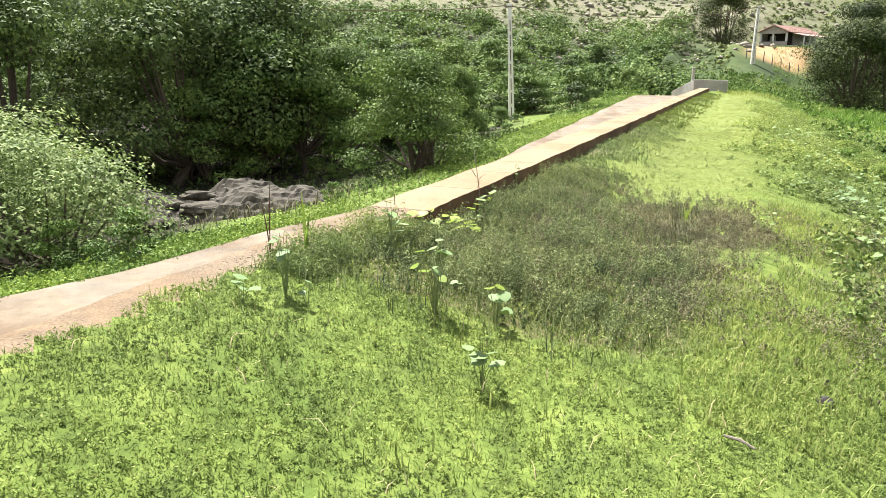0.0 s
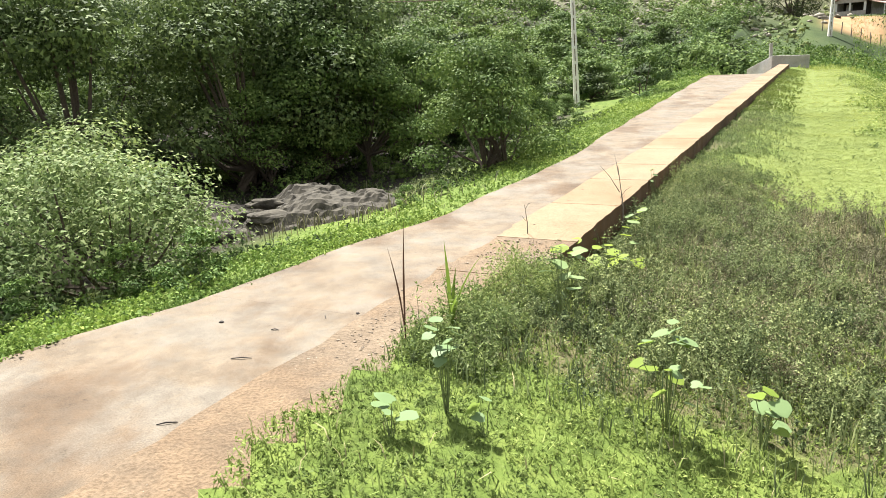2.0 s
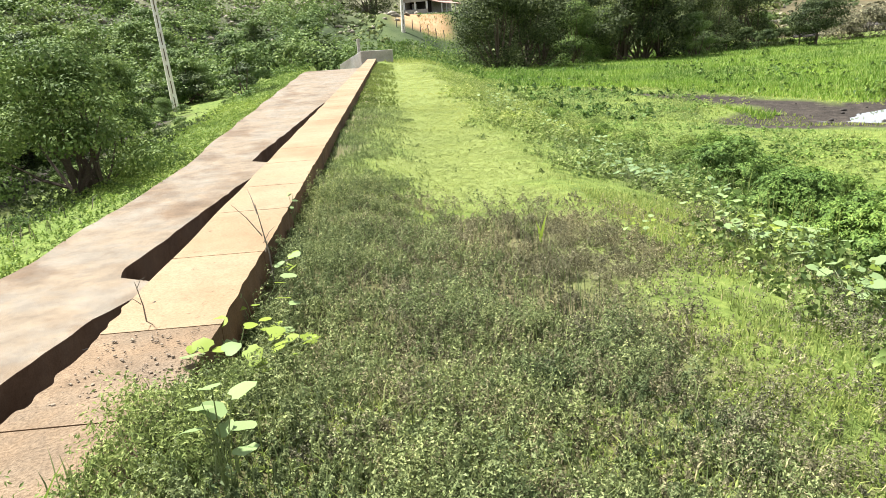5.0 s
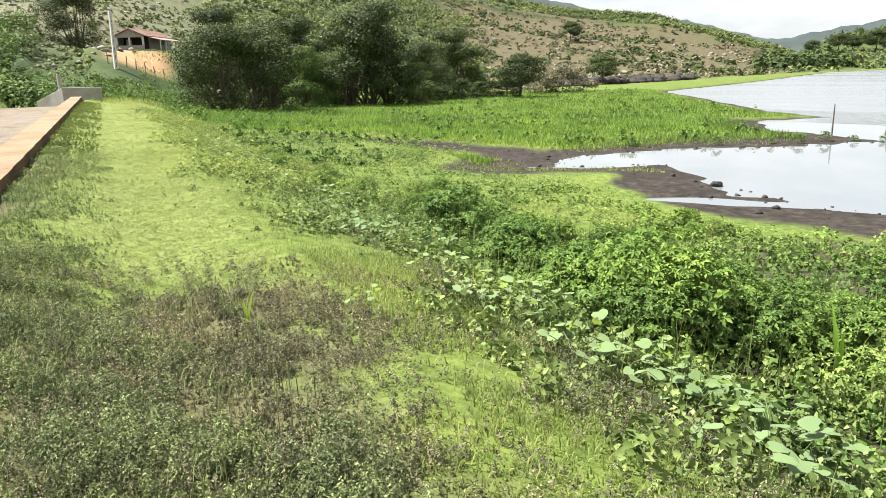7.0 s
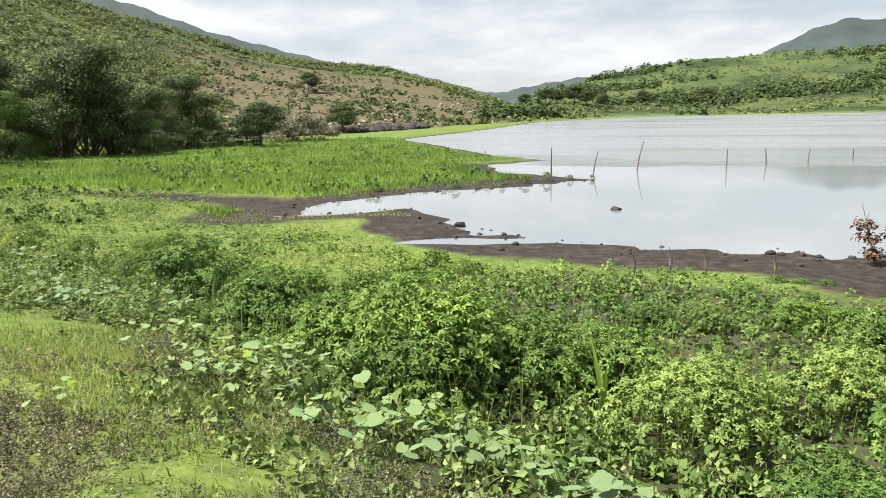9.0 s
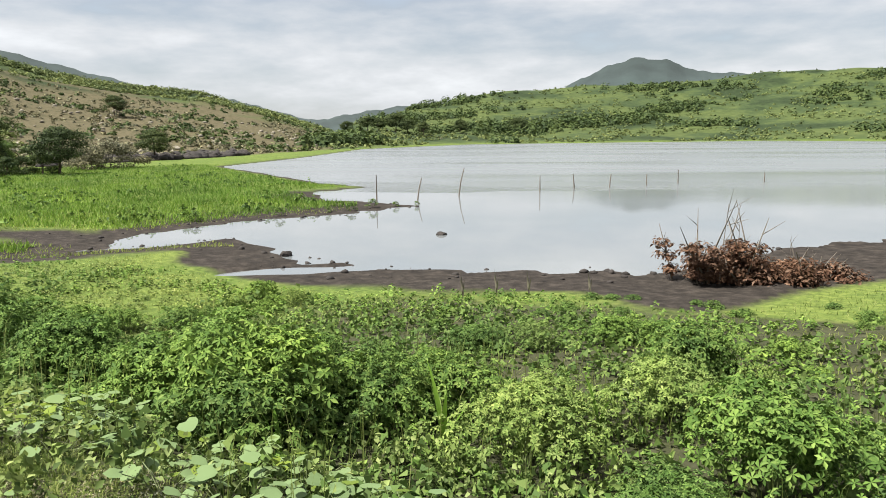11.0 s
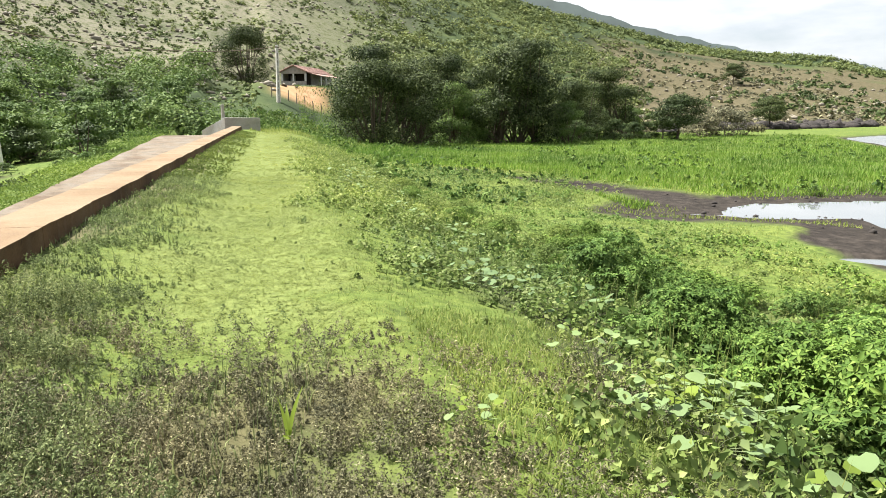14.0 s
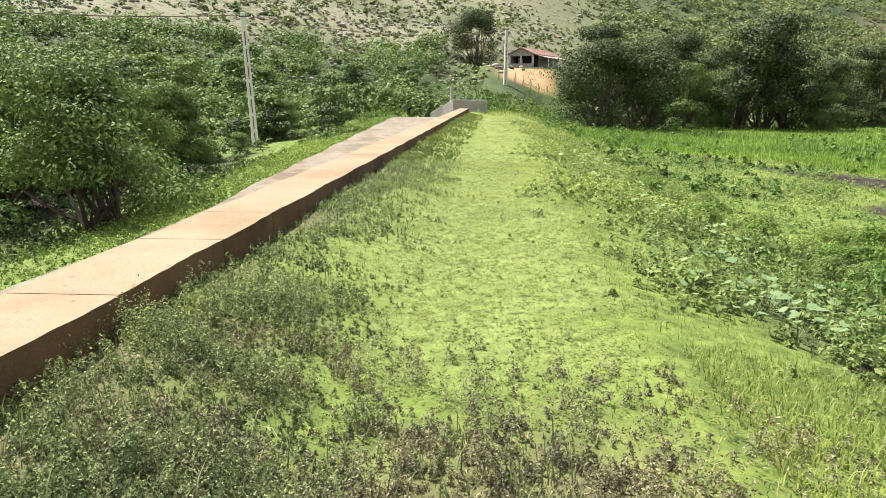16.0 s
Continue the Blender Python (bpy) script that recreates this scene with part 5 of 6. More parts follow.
def blade_tuft(name, x, y, blades_, mat, label, wide=0.02, seed=0):
    """A few long arching blades, each a part."""
    rng = random.Random(seed)
    thing = tagged(new(name), label, "grass tuft")
    thing.location = (x, y, height(x, y))
    for tall, out, a in blades_:
        bm = bmesh.new()
        rows = []
        for k in range(8):
            t = k / 7
            c = Vector((out * t ** 1.8 * math.cos(a), out * t ** 1.8 * math.sin(a), tall * (t - 0.25 * (out / tall) * t ** 3)))
            w = wide * (0.35 + 1.3 * t * (1 - t) * 2) * (1 - t ** 4) + 0.001
            side = Vector((-math.sin(a), math.cos(a), 0)) * w * 0.5
            rows.append((bm.verts.new(c - side), bm.verts.new(c + Vector((0, 0, -w * 0.2))), bm.verts.new(c + side)))
        for p, q in zip(rows, rows[1:]):
            bm.faces.new((p[0], p[1], q[1], q[0]))
            bm.faces.new((p[1], p[2], q[2], q[1]))
        part("blade", bm, mat, thing, smooth=True)
    return thing


blade_tuft("grass_tuft", 2.85, 8.28, ((0.26, 0.05, 2.2), (0.3, 0.10, 0.3), (0.2, 0.12, 1.2), (0.12, 0.08, 4.0)), YELLOW_LEAF, "bright yellow-green grass blades standing in dry weeds", 0.028, 1)
blade_tuft("grass_tuft", -0.98, 5.0, ((0.5, 0.06, 2.0), (0.45, 0.18, 0.4), (0.36, 0.08, 1.2), (0.3, 0.15, 5.0), (0.4, 0.05, 3.5)), YELLOW_LEAF, "tall yellow-green grass tuft at the path's edge", 0.022, 2)
blade_tuft("grass_stalk", -1.2, 4.85, ((0.62, 0.04, 1.0), (0.5, 0.08, 2.6)), LEAF_DRY, "dry brown grass stalks at the path's edge", 0.012, 3)
blade_tuft("grass_tuft", 7.0, 5.3, ((1.0, 0.2, 1.9), (0.9, 0.35, 0.6), (0.8, 0.3, 3.4), (0.6, 0.3, 5.0)), REED, "tall green reed blades on the bank", 0.05, 4)
blade_tuft("grass_tuft", 6.2, 6.5, ((0.7, 0.25, 1.9), (0.6, 0.3, 0.6), (0.5, 0.3, 3.4)), REED, "tall green reed blades on the bank", 0.04, 5)
blade_tuft("grass_tuft", 7.7, 3.9, ((0.8, 0.2, 1.9), (0.7, 0.3, 0.6), (0.6, 0.3, 3.4)), REED, "tall green reed blades on the bank", 0.04, 6)
blade_tuft("grass_tuft", 1.6, 14.2, ((0.25, 0.1, 1.9), (0.2, 0.1, 0.6), (0.22, 0.1, 3.4), (0.2, 0.12, 4.6)), LEAF_MID, "tuft of dark grass on the lawn", 0.015, 7)

# bare twigs on the wall's end


def twig(name, x, y, z, tall, seed, mat, label, forks=5, category="twig"):
    rng = random.Random(seed)
    bm = bmesh.new()
    top = Vector((rng.uniform(-0.15, 0.15) * tall, rng.uniform(-0.15, 0.15) * tall, tall))
    r = 0.004 + 0.006 * tall
    tube(bm, [Vector((0, 0, -0.05)), top * 0.5 + Vector((0.03 * tall, 0, 0)), top], [r, r * 0.7, r * 0.25], 5)
    for k in range(forks):
        p = top * rng.uniform(0.3, 0.9)
        d = Vector((rng.uniform(-1, 1), rng.uniform(-1, 1), rng.uniform(0.3, 1.1))) * tall * 0.32
        tube(bm, [p, p + d * 0.5 + Vector((0, 0, 0.02)), p + d], [r * 0.5, r * 0.35, r * 0.15], 4)
    ob = part(name, bm, mat, None)
    ob.location = (x, y, z)
    return tagged(ob, label, category)


twig("bare_twig", *spot(0.08, 0.9), -0.2, 0.75, 3, WEATHERED, "thin bare branching twig leaning over the wall")
twig("bare_twig", *spot(-0.45, -0.2), 0.1, 0.3, 4, WEATHERED, "thin bare twig on the wall's end", 2)
x_, y_ = 1.3, 2.85
stick = bmesh.new()
tube(stick, [Vector((-0.05, 0.06, 0.02)), Vector((0, 0, 0.03)), Vector((0.04, -0.06, 0.02))], [0.006, 0.008, 0.005], 6)
stick = part("stick", stick, WEATHERED)
stick.location = (x_, y_, height(x_, y_) + 0.01)
tagged(stick, "short pale dry stick lying in the turf", "stick")


def lump(name, x, y, size, mat, label, seed=0, category="stone", squash=0.7, z=None):
    bm = bmesh.new()
    bmesh.ops.create_icosphere(bm, subdivisions=2, radius=size)
    for v in bm.verts:
        k = 1 + 0.35 * noise.noise(v.co / size * 1.3 + Vector((seed, seed * 2.1, 0)))
        v.co = Vector((v.co.x * k * 1.2, v.co.y * k, v.co.z * k * squash))
    ob = part(name, bm, mat)
    ob.location = (x, y, (height(x, y) if z is None else z) + size * squash * 0.25)
    return tagged(ob, label, category)


lump("clod", 2.02, 3.5, 0.045, DARK_STONE, "small black clod lying in the grass", 3, "clod")
lump("stone", 27.1, 8.55, 0.2, DARK_STONE, "dark stone standing out of the water", 5, z=LAKE - 0.05)
lump("stone", 22.0, 12.6, 0.2, DARK_STONE, "dark stone at the tip of the mud spit", 6)
for k, (u, s, sz) in enumerate(((-1.5, -2.6, 0.012), (-0.7, -1.6, 0.014), (-0.5, 0.1, 0.012), (-0.8, -2.2, 0.01))):
    lump("pebble", *spot(u, s), sz, DARK_STONE, "small dark clod on the concrete path", 10 + k, "pebble", z=0.105 if s < -1 else 0.15)

# ---- rock ledge in the gully ----


def ledge(x, y, wide, deep, tall, seed):
    bm = bmesh.new()
    bmesh.ops.create_grid(bm, x_segments=90, y_segments=60, size=1)
    for v in bm.verts:
        r = math.hypot(v.co.x, v.co.y)
        p = Vector((v.co.x * wide, v.co.y * deep, 0))
        f = max(0.0, 1 - r ** 3)
        n1 = noise.noise(p * 0.5 + Vector((seed, 0, 0)))
        n2 = noise.noise(Vector((p.x * 0.8, p.y * 2.2, seed)))
        zz = tall * f * (0.65 + 0.6 * n1) + 0.22 * n2 + 0.05 * noise.noise(p * 5)
        zz = math.floor(zz / 0.13) * 0.13 * 0.55 + zz * 0.45 + 0.06 * noise.noise(p * 2.3) + 0.03 * noise.noise(p * 9.0)
        v.co = Vector((p.x, p.y, zz - 0.35 + 0.35 * f))
    thing = tagged(new("rock_ledge"), "low grey-brown layered rock ledge in the gully", "rock")
    thing.location, thing.rotation_euler = (x, y, height(x, y)), (0, 0, 0.1)
    part("rock_face", bm, STONE, thing)
    rng = random.Random(seed)
    for k in range(9):
        bm = bmesh.new()
        bmesh.ops.create_icosphere(bm, subdivisions=3, radius=1)
        wx, wy, wz = rng.uniform(0.25, 0.7), rng.uniform(0.2, 0.45), rng.uniform(0.12, 0.24)
        cx, cy = rng.uniform(-0.7, 0.7) * wide, rng.uniform(-0.8, 0.1) * deep
        for v in bm.verts:
            n = 1 + 0.35 * noise.noise(v.co * 1.6 + Vector((k, 0, 0)))
            v.co = Vector((cx + v.co.x * wx * n, cy + v.co.y * wy * n, 0.55 * tall * max(0.1, 1 - (cx / wide) ** 2 - (cy / deep) ** 2) + v.co.z * wz * n))
        part("boulder", bm, STONE, thing)
    return thing


ledge(-7.0, 22.6, 4.4, 3.0, 1.15, 2.0)

# ---- poles and wires ----
POLE = concrete_material("pole_concrete", (0.6, 0.6, 0.58), (0.75, 0.75, 0.73), (0.9, 0.88, 0.86))


def utility_pole(x, y, top_z, lean, label, wide=0.24):
    """A tapered concrete pole with dark strips for the slots on its face, an arm and insulators."""
    z0 = height(x, y) - 0.3
    thing = tagged(new("utility_pole"), label, "pole")
    thing.location = (x, y, z0)
    thing.rotation_euler = (0, radians(lean), 0)
    tall = top_z - z0
    bm = bmesh.new()
    bot, top = [(a * wide * 0.5, b * wide * 0.36, 0) for a, b in ((-1, -1), (1, -1), (1, 1), (-1, 1))], [(a * wide * 0.32, b * wide * 0.25, tall) for a, b in ((-1, -1), (1, -1), (1, 1), (-1, 1))]
    vb, vt = [bm.verts.new(p) for p in bot], [bm.verts.new(p) for p in top]
    for k in range(4):
        bm.faces.new((vb[k], vb[(k + 1) % 4], vt[(k + 1) % 4], vt[k]))
    bm.faces.new(vb[::-1])
    bm.faces.new(vt)
    bmesh.ops.bevel(bm, geom=bm.edges, offset=0.015, segments=1, affect="EDGES")
    shaft = part("shaft", bm, POLE, thing)
    # recess shade as thin dark boxes on the face; no hollow is cut
    bm = bmesh.new()
    for k in range(7):
        h = tall * (0.1 + 0.12 * k)
        w = wide * 0.14
        m = bmesh.ops.create_cube(bm, size=1, matrix=Matrix.Translation((0, -wide * (0.36 - 0.11 * h / tall) - 0.003, h)) @ Matrix.Diagonal((w, 0.012, tall * 0.095, 1)))
    part("slot_shade", bm, SLAB_SIDE, thing, "dark strips painted as the shade of recesses in the concrete face")
    bm = bmesh.new()
    bmesh.ops.create_cube(bm, size=1, matrix=Matrix.Translation((0, -0.1, tall - 0.25)) @ Matrix.Diagonal((0.5, 0.06, 0.07, 1)))
    part("bracket", bm, SLAB_SIDE, thing)
    for sx in (-0.2, 0.2):
        bm = bmesh.new()
        tube(bm, [Vector((sx, -0.1, tall - 0.22)), Vector((sx, -0.1, tall - 0.12)), Vector((sx, -0.1, tall - 0.08))], [0.03, 0.045, 0.02], 8)
        part("insulator", bm, GREY, thing)
    return Vector((x + math.sin(radians(lean)) * tall, y, z0 + math.cos(radians(lean)) * tall))


def cable(a, b, sag, label="thin dark overhead wire"):
    a, b = Vector(a), Vector(b)
    bm = bmesh.new()
    pts = [a.lerp(b, k / 24) - Vector((0, 0, sag * 4 * (k / 24) * (1 - k / 24))) for k in range(25)]
    tube(bm, pts, [0.028] * 25, 4)
    return tagged(part("overhead_wire", bm, SLAB_SIDE), label, "wire")


top_a = utility_pole(5.1, 54.2, 6.1, -2.3, "grey concrete utility pole leaning slightly among the bushes", 0.42)
xb, yb = polar(82, 23.1, 1.9, 6.5)
top_b = utility_pole(xb, yb, 8.2, 0.8, "pale utility pole standing in front of the farmhouse", 0.4)
cable(top_a - Vector((0.15, 0, 0.15)), (-32, 36, 8.0), 1.6)
cable(top_a - Vector((-0.15, 0, 0.2)), top_b - Vector((0, 0, 0.15)), 0.9)
cable(top_b - Vector((0, 0, 0.15)), (xb + 9, yb + 14, 6.6), 0.3)

# ---- walls at the end of the slab ----


def block_wall(name, a, b, base, top_a_, top_b_, thick, mat, label):
    ax, ay = a
    bx, by = b
    d = Vector((bx - ax, by - ay, 0)).normalized()
    n = Vector((-d.y, d.x, 0)) * thick
    bm = bmesh.new()
    A, B = Vector((ax, ay, base)), Vector((bx, by, base))
    v = [bm.verts.new(p) for p in (A, B, B + n, A + n)] + [bm.verts.new((p.x, p.y, t)) for p, t in ((A, top_a_), (B, top_b_), (B + n, top_b_), (A + n, top_a_))]
    for q in ((0, 1, 5, 4), (1, 2, 6, 5), (2, 3, 7, 6), (3, 0, 4, 7), (4, 5, 6, 7), (3, 2, 1, 0)):
        bm.faces.new([v[k] for k in q])
    bmesh.ops.recalc_face_normals(bm, faces=bm.faces)
    bmesh.ops.bevel(bm, geom=bm.edges, offset=0.02, segments=1, affect="EDGES")
    return tagged(part(name, bm, mat), label, "wall", kind="structure")


WHITE_WALL = concrete_material("whitewashed", (0.266, 0.266, 0.259), (0.385, 0.385, 0.37), (0.7, 0.68, 0.64))
c0 = spot(-1.15, 52.2)
block_wall("wall_wing", spot(-3.0, 55.2), c0, -1.0, -0.2, 0.76, 0.25, WHITE_WALL, "pale sloping concrete wing wall at the spillway's end")
e0 = spot(-1.12, 52.23)
block_wall("wall_end", e0, spot(1.25, 52.4), -1.0, 0.76, 0.72, 0.25, GREY, "grey concrete end wall beside the lawn")
gate_post = bmesh.new()
bmesh.ops.create_cube(gate_post, size=1, matrix=Matrix.Translation((0, 0, 0.9)) @ Matrix.Diagonal((0.2, 0.2, 1.8, 1)))
bmesh.ops.bevel(gate_post, geom=gate_post.edges, offset=0.02, segments=1, affect="EDGES")
gate_post = part("concrete_post", gate_post, GREY)
gate_post.location = (c0[0] + 0.1, c0[1] + 0.6, -0.15)
tagged(gate_post, "short grey concrete post behind the end wall", "post")

# ---- the farmhouse ----
PLASTER = plain_material("old_plaster", (0.266, 0.244, 0.222), 0.9, 0.25, 3)
TILES = plain_material("clay_tiles", (0.296, 0.185, 0.155), 0.85, 0.3, 5)
DARK_WOOD = plain_material("dark_wood", (0.037, 0.03, 0.026), 0.8, 0.3, 12)
WHITE_PAINT = plain_material("white_paint", (0.459, 0.459, 0.444), 0.6, 0.1, 6)


def box_bm(cx, cy, cz, sx, sy, sz, bevel=0.0, bm=None):
    bm = bm or bmesh.new()
    g = bmesh.ops.create_cube(bm, size=1, matrix=Matrix.Translation((cx, cy, cz)) @ Matrix.Diagonal((sx, sy, sz, 1)))
    if bevel:
        bmesh.ops.bevel(bm, geom=list({e for v in g["verts"] for e in v.link_edges}), offset=bevel, segments=1, affect="EDGES")
    return bm


def farmhouse(x, y, turn):
    """A gabled house of one storey with a tiled roof, a veranda along its side and a ramp."""
    z = height(x, y)
    house = tagged(new("farmhouse"), "small plastered farmhouse with a red clay tile roof and veranda", "house")
    house.matrix_basis = pose(x, y, z - 0.1, 0, 0, turn) @ Matrix.Scale(0.8, 4)
    W, L, H, R = 4.4, 12.0, 2.5, 0.95
    # front wall round its two openings, and the gable over it
    front = part("front_wall", box_bm(0, 0, 0.45, W, 0.2, 1.1), PLASTER, house)
    for cx, w in ((-W / 2 + 0.15, 0.3), (-0.05, 0.25), (W / 2 - 0.15, 0.3)):
        part("pillar", box_bm(cx, 0, 1.6, w, 0.2, 1.2, 0.01), WHITE_PAINT, house)
    bm = bmesh.new()
    gv = [bm.verts.new(p) for p in ((-W / 2, -0.1, 2.2), (W / 2, -0.1, 2.2), (W / 2, -0.1, H), (0, -0.1, H + R), (-W / 2, -0.1, H), (-W / 2, 0.1, 2.2), (W / 2, 0.1, 2.2), (W / 2, 0.1, H), (0, 0.1, H + R), (-W / 2, 0.1, H))]
    bm.faces.new(gv[:5])
    bm.faces.new(gv[9:4:-1])
    for k in range(5):
        bm.faces.new((gv[k], gv[(k + 1) % 5], gv[5 + (k + 1) % 5], gv[5 + k]))
    bmesh.ops.recalc_face_normals(bm, faces=bm.faces)
    part("gable", bm, PLASTER, house)
    part("side_wall", box_bm(-W / 2 + 0.1, L / 2, H / 2, 0.2, L - 0.2, H), PLASTER, house)
    part("side_wall", box_bm(W / 2 - 0.1, L / 2 + 1.2, H / 2, 0.2, L - 2.6, H), PLASTER, house)
    part("back_wall", box_bm(0, L, H / 2, W, 0.2, H), PLASTER, house)
    part("room_wall", box_bm(0, 2.6, H / 2, W - 0.5, 0.15, H), DARK_WOOD, house, "dark inner wall of the porch")
    part("window_frame", box_bm(-1.1, 2.48, 1.55, 0.9, 0.06, 0.9), WHITE_PAINT, house, "white window seen through the porch")
    for sgn in (-1, 1):
        bm = bmesh.new()
        a, b = Vector((0, -0.4, H + R + 0.05)), Vector((sgn * (W / 2 + 0.35), -0.4, H - 0.12))
        d = Vector((0, L + 0.8, 0))
        up = Vector((0, 0, 0.09))
        vv = [bm.verts.new(p) for p in (a, b, b + d, a + d, a + up, b + up, b + d + up, a + d + up)]
        for q in ((0, 1, 2, 3), (4, 5, 6, 7), (0, 1, 5, 4), (1, 2, 6, 5), (2, 3, 7, 6), (3, 0, 4, 7)):
            bm.faces.new([vv[k] for k in q])
        bmesh.ops.recalc_face_normals(bm, faces=bm.faces)
        roof = part("roof", bm, TILES, house, "faded red clay tile roof slope")
        for k in range(14):
            yy = -0.3 + (L + 0.6) * k / 13
            bm = bmesh.new()
            tube(bm, [a + Vector((0, yy + 0.4, 0.1)), b + Vector((0, yy + 0.4, 0.1))], [0.07, 0.07], 6)
            part("tile_row", bm, TILES, roof)
    # veranda along the side
    bm = bmesh.new()
    a, b, d, up = Vector((W / 2 + 0.1, 0.8, H - 0.2)), Vector((W / 2 + 2.4, 0.8, H - 0.75)), Vector((0, L - 1.5, 0)), Vector((0, 0, 0.09))
    vv = [bm.verts.new(p) for p in (a, b, b + d, a + d, a + up, b + up, b + d + up, a + d + up)]
    for q in ((0, 1, 2, 3), (4, 5, 6, 7), (0, 1, 5, 4), (1, 2, 6, 5), (2, 3, 7, 6), (3, 0, 4, 7)):
        bm.faces.new([vv[k] for k in q])
    bmesh.ops.recalc_face_normals(bm, faces=bm.faces)
    part("veranda_roof", bm, TILES, house)
    for k in range(4):
        part("veranda_post", box_bm(W / 2 + 2.2, 1.0 + k * 2.4, 0.9, 0.14, 0.14, 1.8, 0.01), WHITE_PAINT, house)
    part("veranda_floor", box_bm(W / 2 + 1.2, L / 2, 0.02, 2.6, L - 1, 0.24), GREY, house)
    bm = bmesh.new()
    vv = [bm.verts.new(p) for p in ((1.2, -0.2, 0.35), (3.6, 0.5, 0.35), (2.4, -3.4, -0.35), (0.2, -2.8, -0.35), (1.2, -0.2, -0.6), (3.6, 0.5, -0.6), (2.4, -3.4, -0.6), (0.2, -2.8, -0.6))]
    for q in ((0, 1, 2, 3), (0, 1, 5, 4), (1, 2, 6, 5), (2, 3, 7, 6), (3, 0, 4, 7), (7, 6, 5, 4)):
        bm.faces.new([vv[k] for k in q])
    bmesh.ops.recalc_face_normals(bm, faces=bm.faces)
    part("ramp", bm, WHITE_WALL, house, "pale concrete ramp to the porch")


farmhouse(*polar(99, 24.3, 1.9, 6.5), -46)
for k in range(7):
    az_ = 22.6 + 0.62 * k
    x_, y_ = polar(84.5 + 0.4 * math.sin(k * 2.1), az_, 1.9, 6.5)
    bm = bmesh.new()
    tube(bm, [Vector((0, 0, -0.2)), Vector((0.03, 0, 0.6)), Vector((0.05 * math.sin(k), 0, 1.2))], [0.06, 0.055, 0.045], 6)
    ob = part("fence_post", bm, WEATHERED)
    ob.location = (x_, y_, height(x_, y_))
    tagged(ob, "rough wooden fence post below the farmhouse", "fence post", "posts below the farmhouse")

# ---- stakes in the water ----
for k, (x, y, tall, lx, bend) in enumerate(((40.2, 14.3, 1.5, 0.0, 0.02), (41.4, 12.2, 1.25, 0.25, 0.08), (44.2, 10.2, 1.7, 0.35, 0.1), (46.6, 5.4, 1.1, 0.0, 0.02), (50.4, 3.2, 1.0, -0.1, 0.05),
                                            (51.4, 0.8, 0.9, 0.1, 0.04), (53.6, -1.9, 0.8, 0.0, 0.02), (55.9, -4.4, 1.0, 0.0, 0.02), (57.1, -10.7, 0.7, 0.0, 0.0))):
    bm = bmesh.new()
    w = Vector((0.4, -0.9, 0)) * lx
    tube(bm, [Vector((0, 0, -1.2)), Vector((0, 0, 0)), Vector((0, 0, tall * 0.5)) + w * 0.35, Vector((0, 0, tall)) + w], [0.045, 0.045, 0.038, 0.025], 6)
    ob = part("water_stake", bm, WEATHERED)
    ob.location = (x, y, LAKE)
    tagged(ob, "thin crooked wooden stake standing in the lake", "stake", "row of stakes in the lake")

# ---- dead shrub and driftwood at the water's edge ----


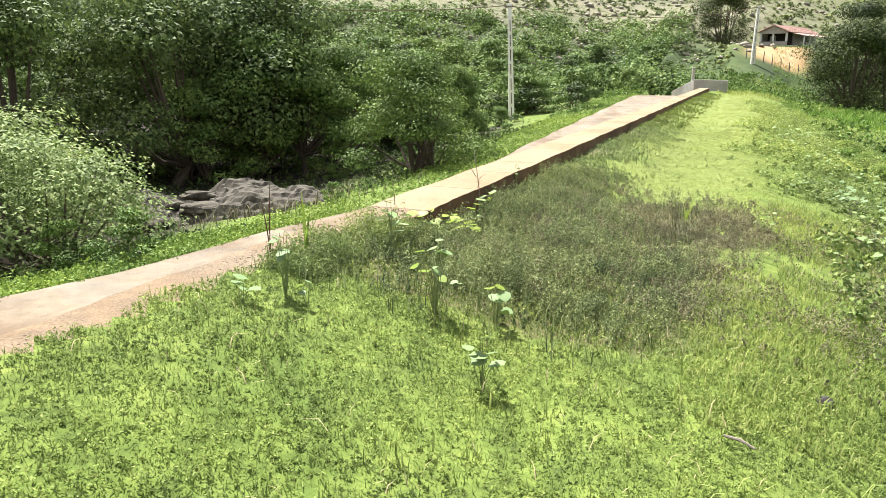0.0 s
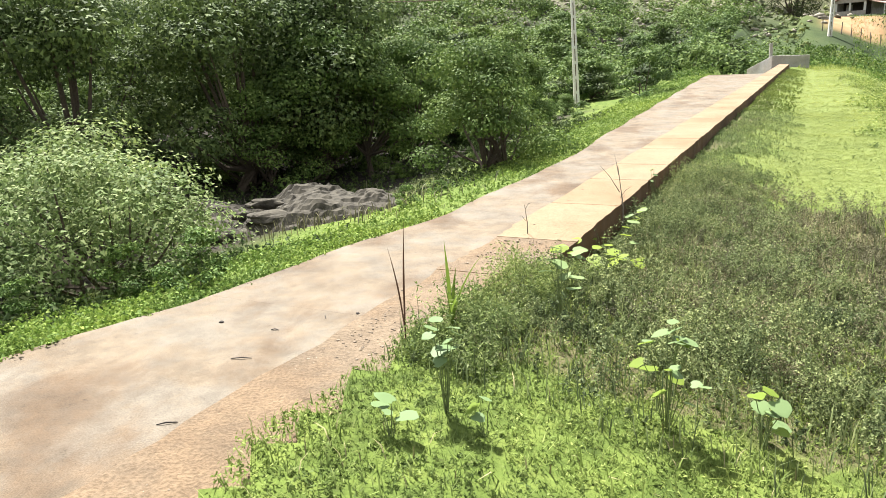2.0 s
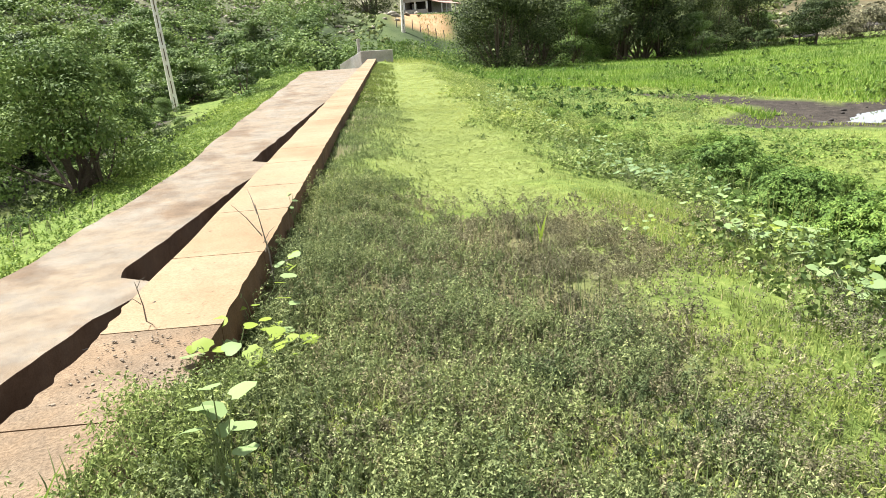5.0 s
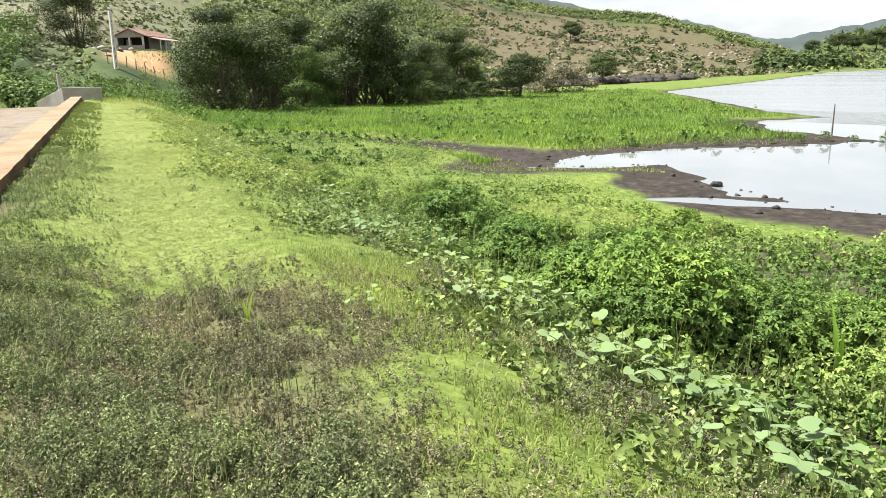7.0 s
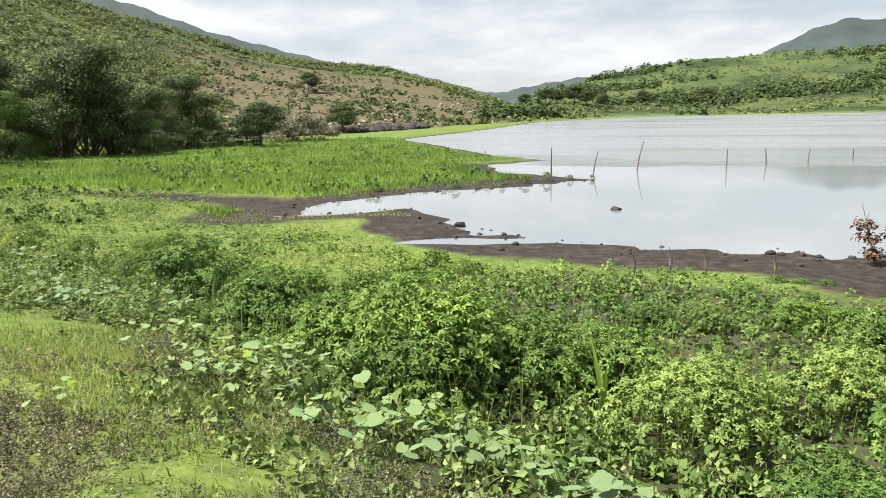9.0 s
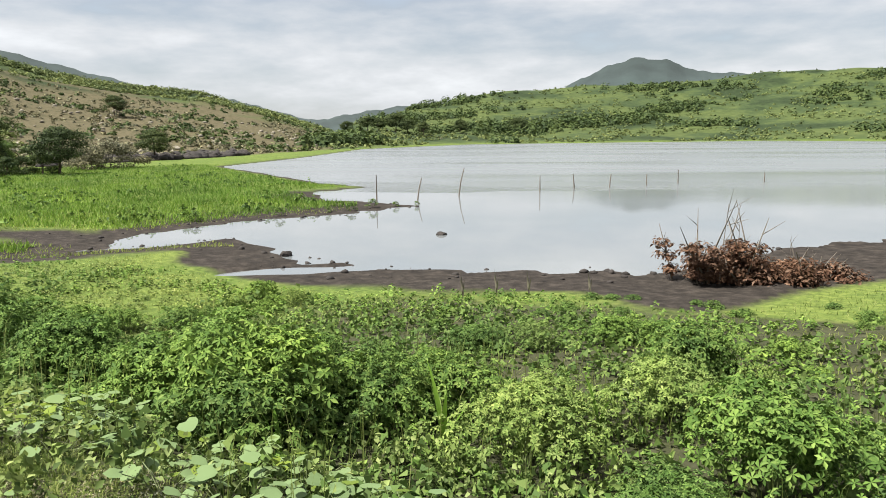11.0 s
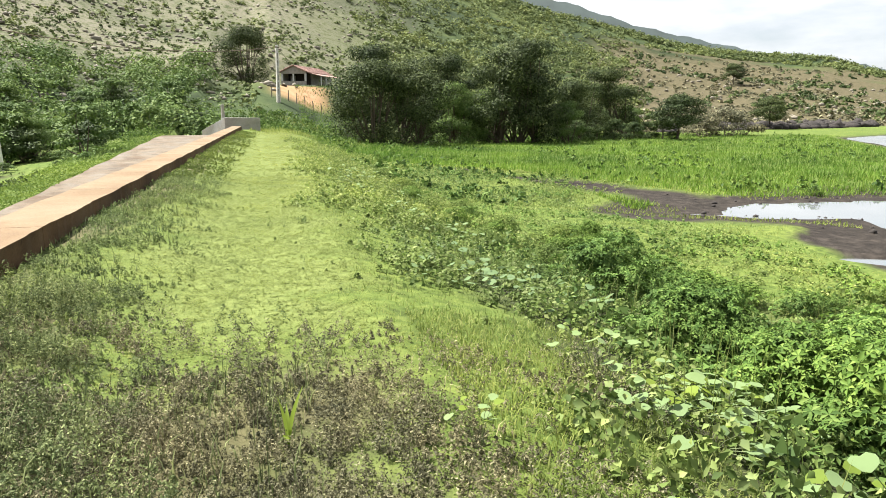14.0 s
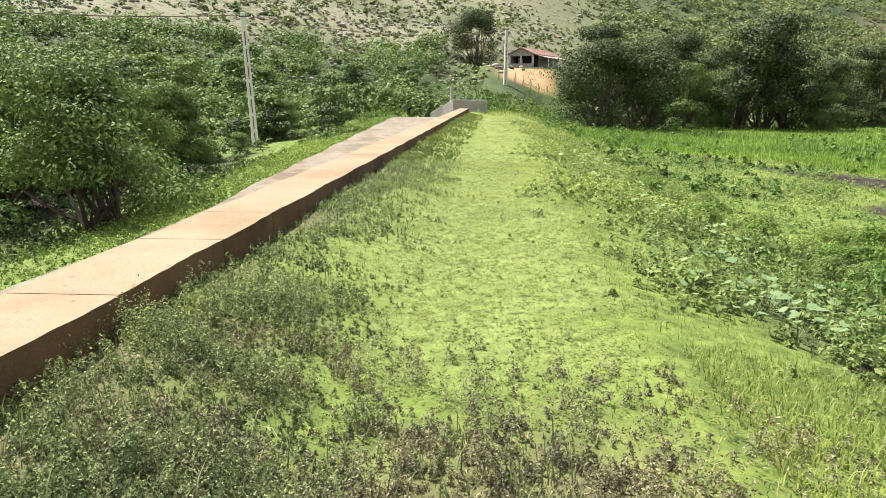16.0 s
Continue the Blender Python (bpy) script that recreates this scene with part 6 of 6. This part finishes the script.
def dead_shrub(x, y, wide, tall, seed, leaves):
    rng = np.random.default_rng(seed)
    thing = tagged(new("dead_shrub"), "withered reddish brown shrub with bare branches by the water", "shrub")
    thing.location = (x, y, height(x, y) - 0.05)
    spots_ = []
    for k in range(18):
        foot = Vector((*(rng.normal(size=2) * wide * 0.2), 0))
        h = tall * (0.35 + 0.65 * rng.uniform(0, 1) ** 2.2)
        tip = foot + Vector((0.28 * h * rng.normal(), 0.28 * h * rng.normal(), h))
        mid_ = foot.lerp(tip, 0.5) + Vector((0.1 * rng.normal(), 0.1 * rng.normal(), 0))
        bm = bmesh.new()
        tube(bm, [foot, mid_, tip], [0.028, 0.02, 0.006], 5)
        for j in range(3):
            p = foot.lerp(tip, rng.uniform(0.3, 0.8))
            d = Vector((rng.normal(), rng.normal(), rng.uniform(0.2, 1.0))) * 0.2 * h
            tube(bm, [p, p + d * 0.5, p + d], [0.011, 0.008, 0.003], 4)
        part("branch", bm, WEATHERED, thing)
        for t in (0.2, 0.45, 0.65):
            c = foot.lerp(tip, t * min(1.0, 1.1 * tall * 0.6 / h))
            spots_.append((*c, wide * 0.16))
    p, n = crown_points(spots_, leaves, rng, 0.1)
    p[:, 2] = np.clip(p[:, 2], 0.04, None)
    v, f = leaf_arrays(p, n, 0.13, 0.06, rng=rng)
    mesh_object("dry_foliage", v, f, LEAF_DRY, thing)
    return thing


dead_shrub(19.0, 0.5, 2.0, 2.2, 5, 5200)
dead_shrub(18.9, -1.0, 2.2, 1.1, 6, 3400)
dead_shrub(19.4, -2.0, 1.8, 0.8, 7, 1800)
for k, (x, y, tall) in enumerate(((19.8, -0.2, 1.5), (19.7, -1.4, 1.0), (18.6, 0.5, 1.9))):
    twig("driftwood_branch", x, y, height(x, y), tall, 60 + k, WEATHERED, "bare grey branch stuck in the shore mud", 3, "branch")
for k, (x, y) in enumerate(((16.3, 5.6), (16.2, 4.9), (16.6, 3.6), (16.0, 6.3))):
    blade_tuft("seed_stalk", x, y, ((0.6, 0.06, 1.0), (0.5, 0.1, 2.6), (0.45, 0.06, 4.0)), PALE_STONE, "pale flowering weed stalks near the mud", 0.05, 30 + k)
# leafy weeds along the spit
spit = tree("bush", 0.6, 0.8, 91, 240, 0.10, LEAF_MID, "small leafy weed on the shore spit", "weed", low=0.1, clumps=8, stems=4)
scatter_things([spit], [(0, x, y, sz, 0.03) for x, y, sz in ((36.5, 13.6, 0.8), (37.4, 12.6, 0.7), (35.2, 14.3, 0.9), (34.2, 15.2, 0.7), (38.0, 11.6, 0.6), (32.5, 17.0, 0.9), (30.0, 19.8, 1.0))])
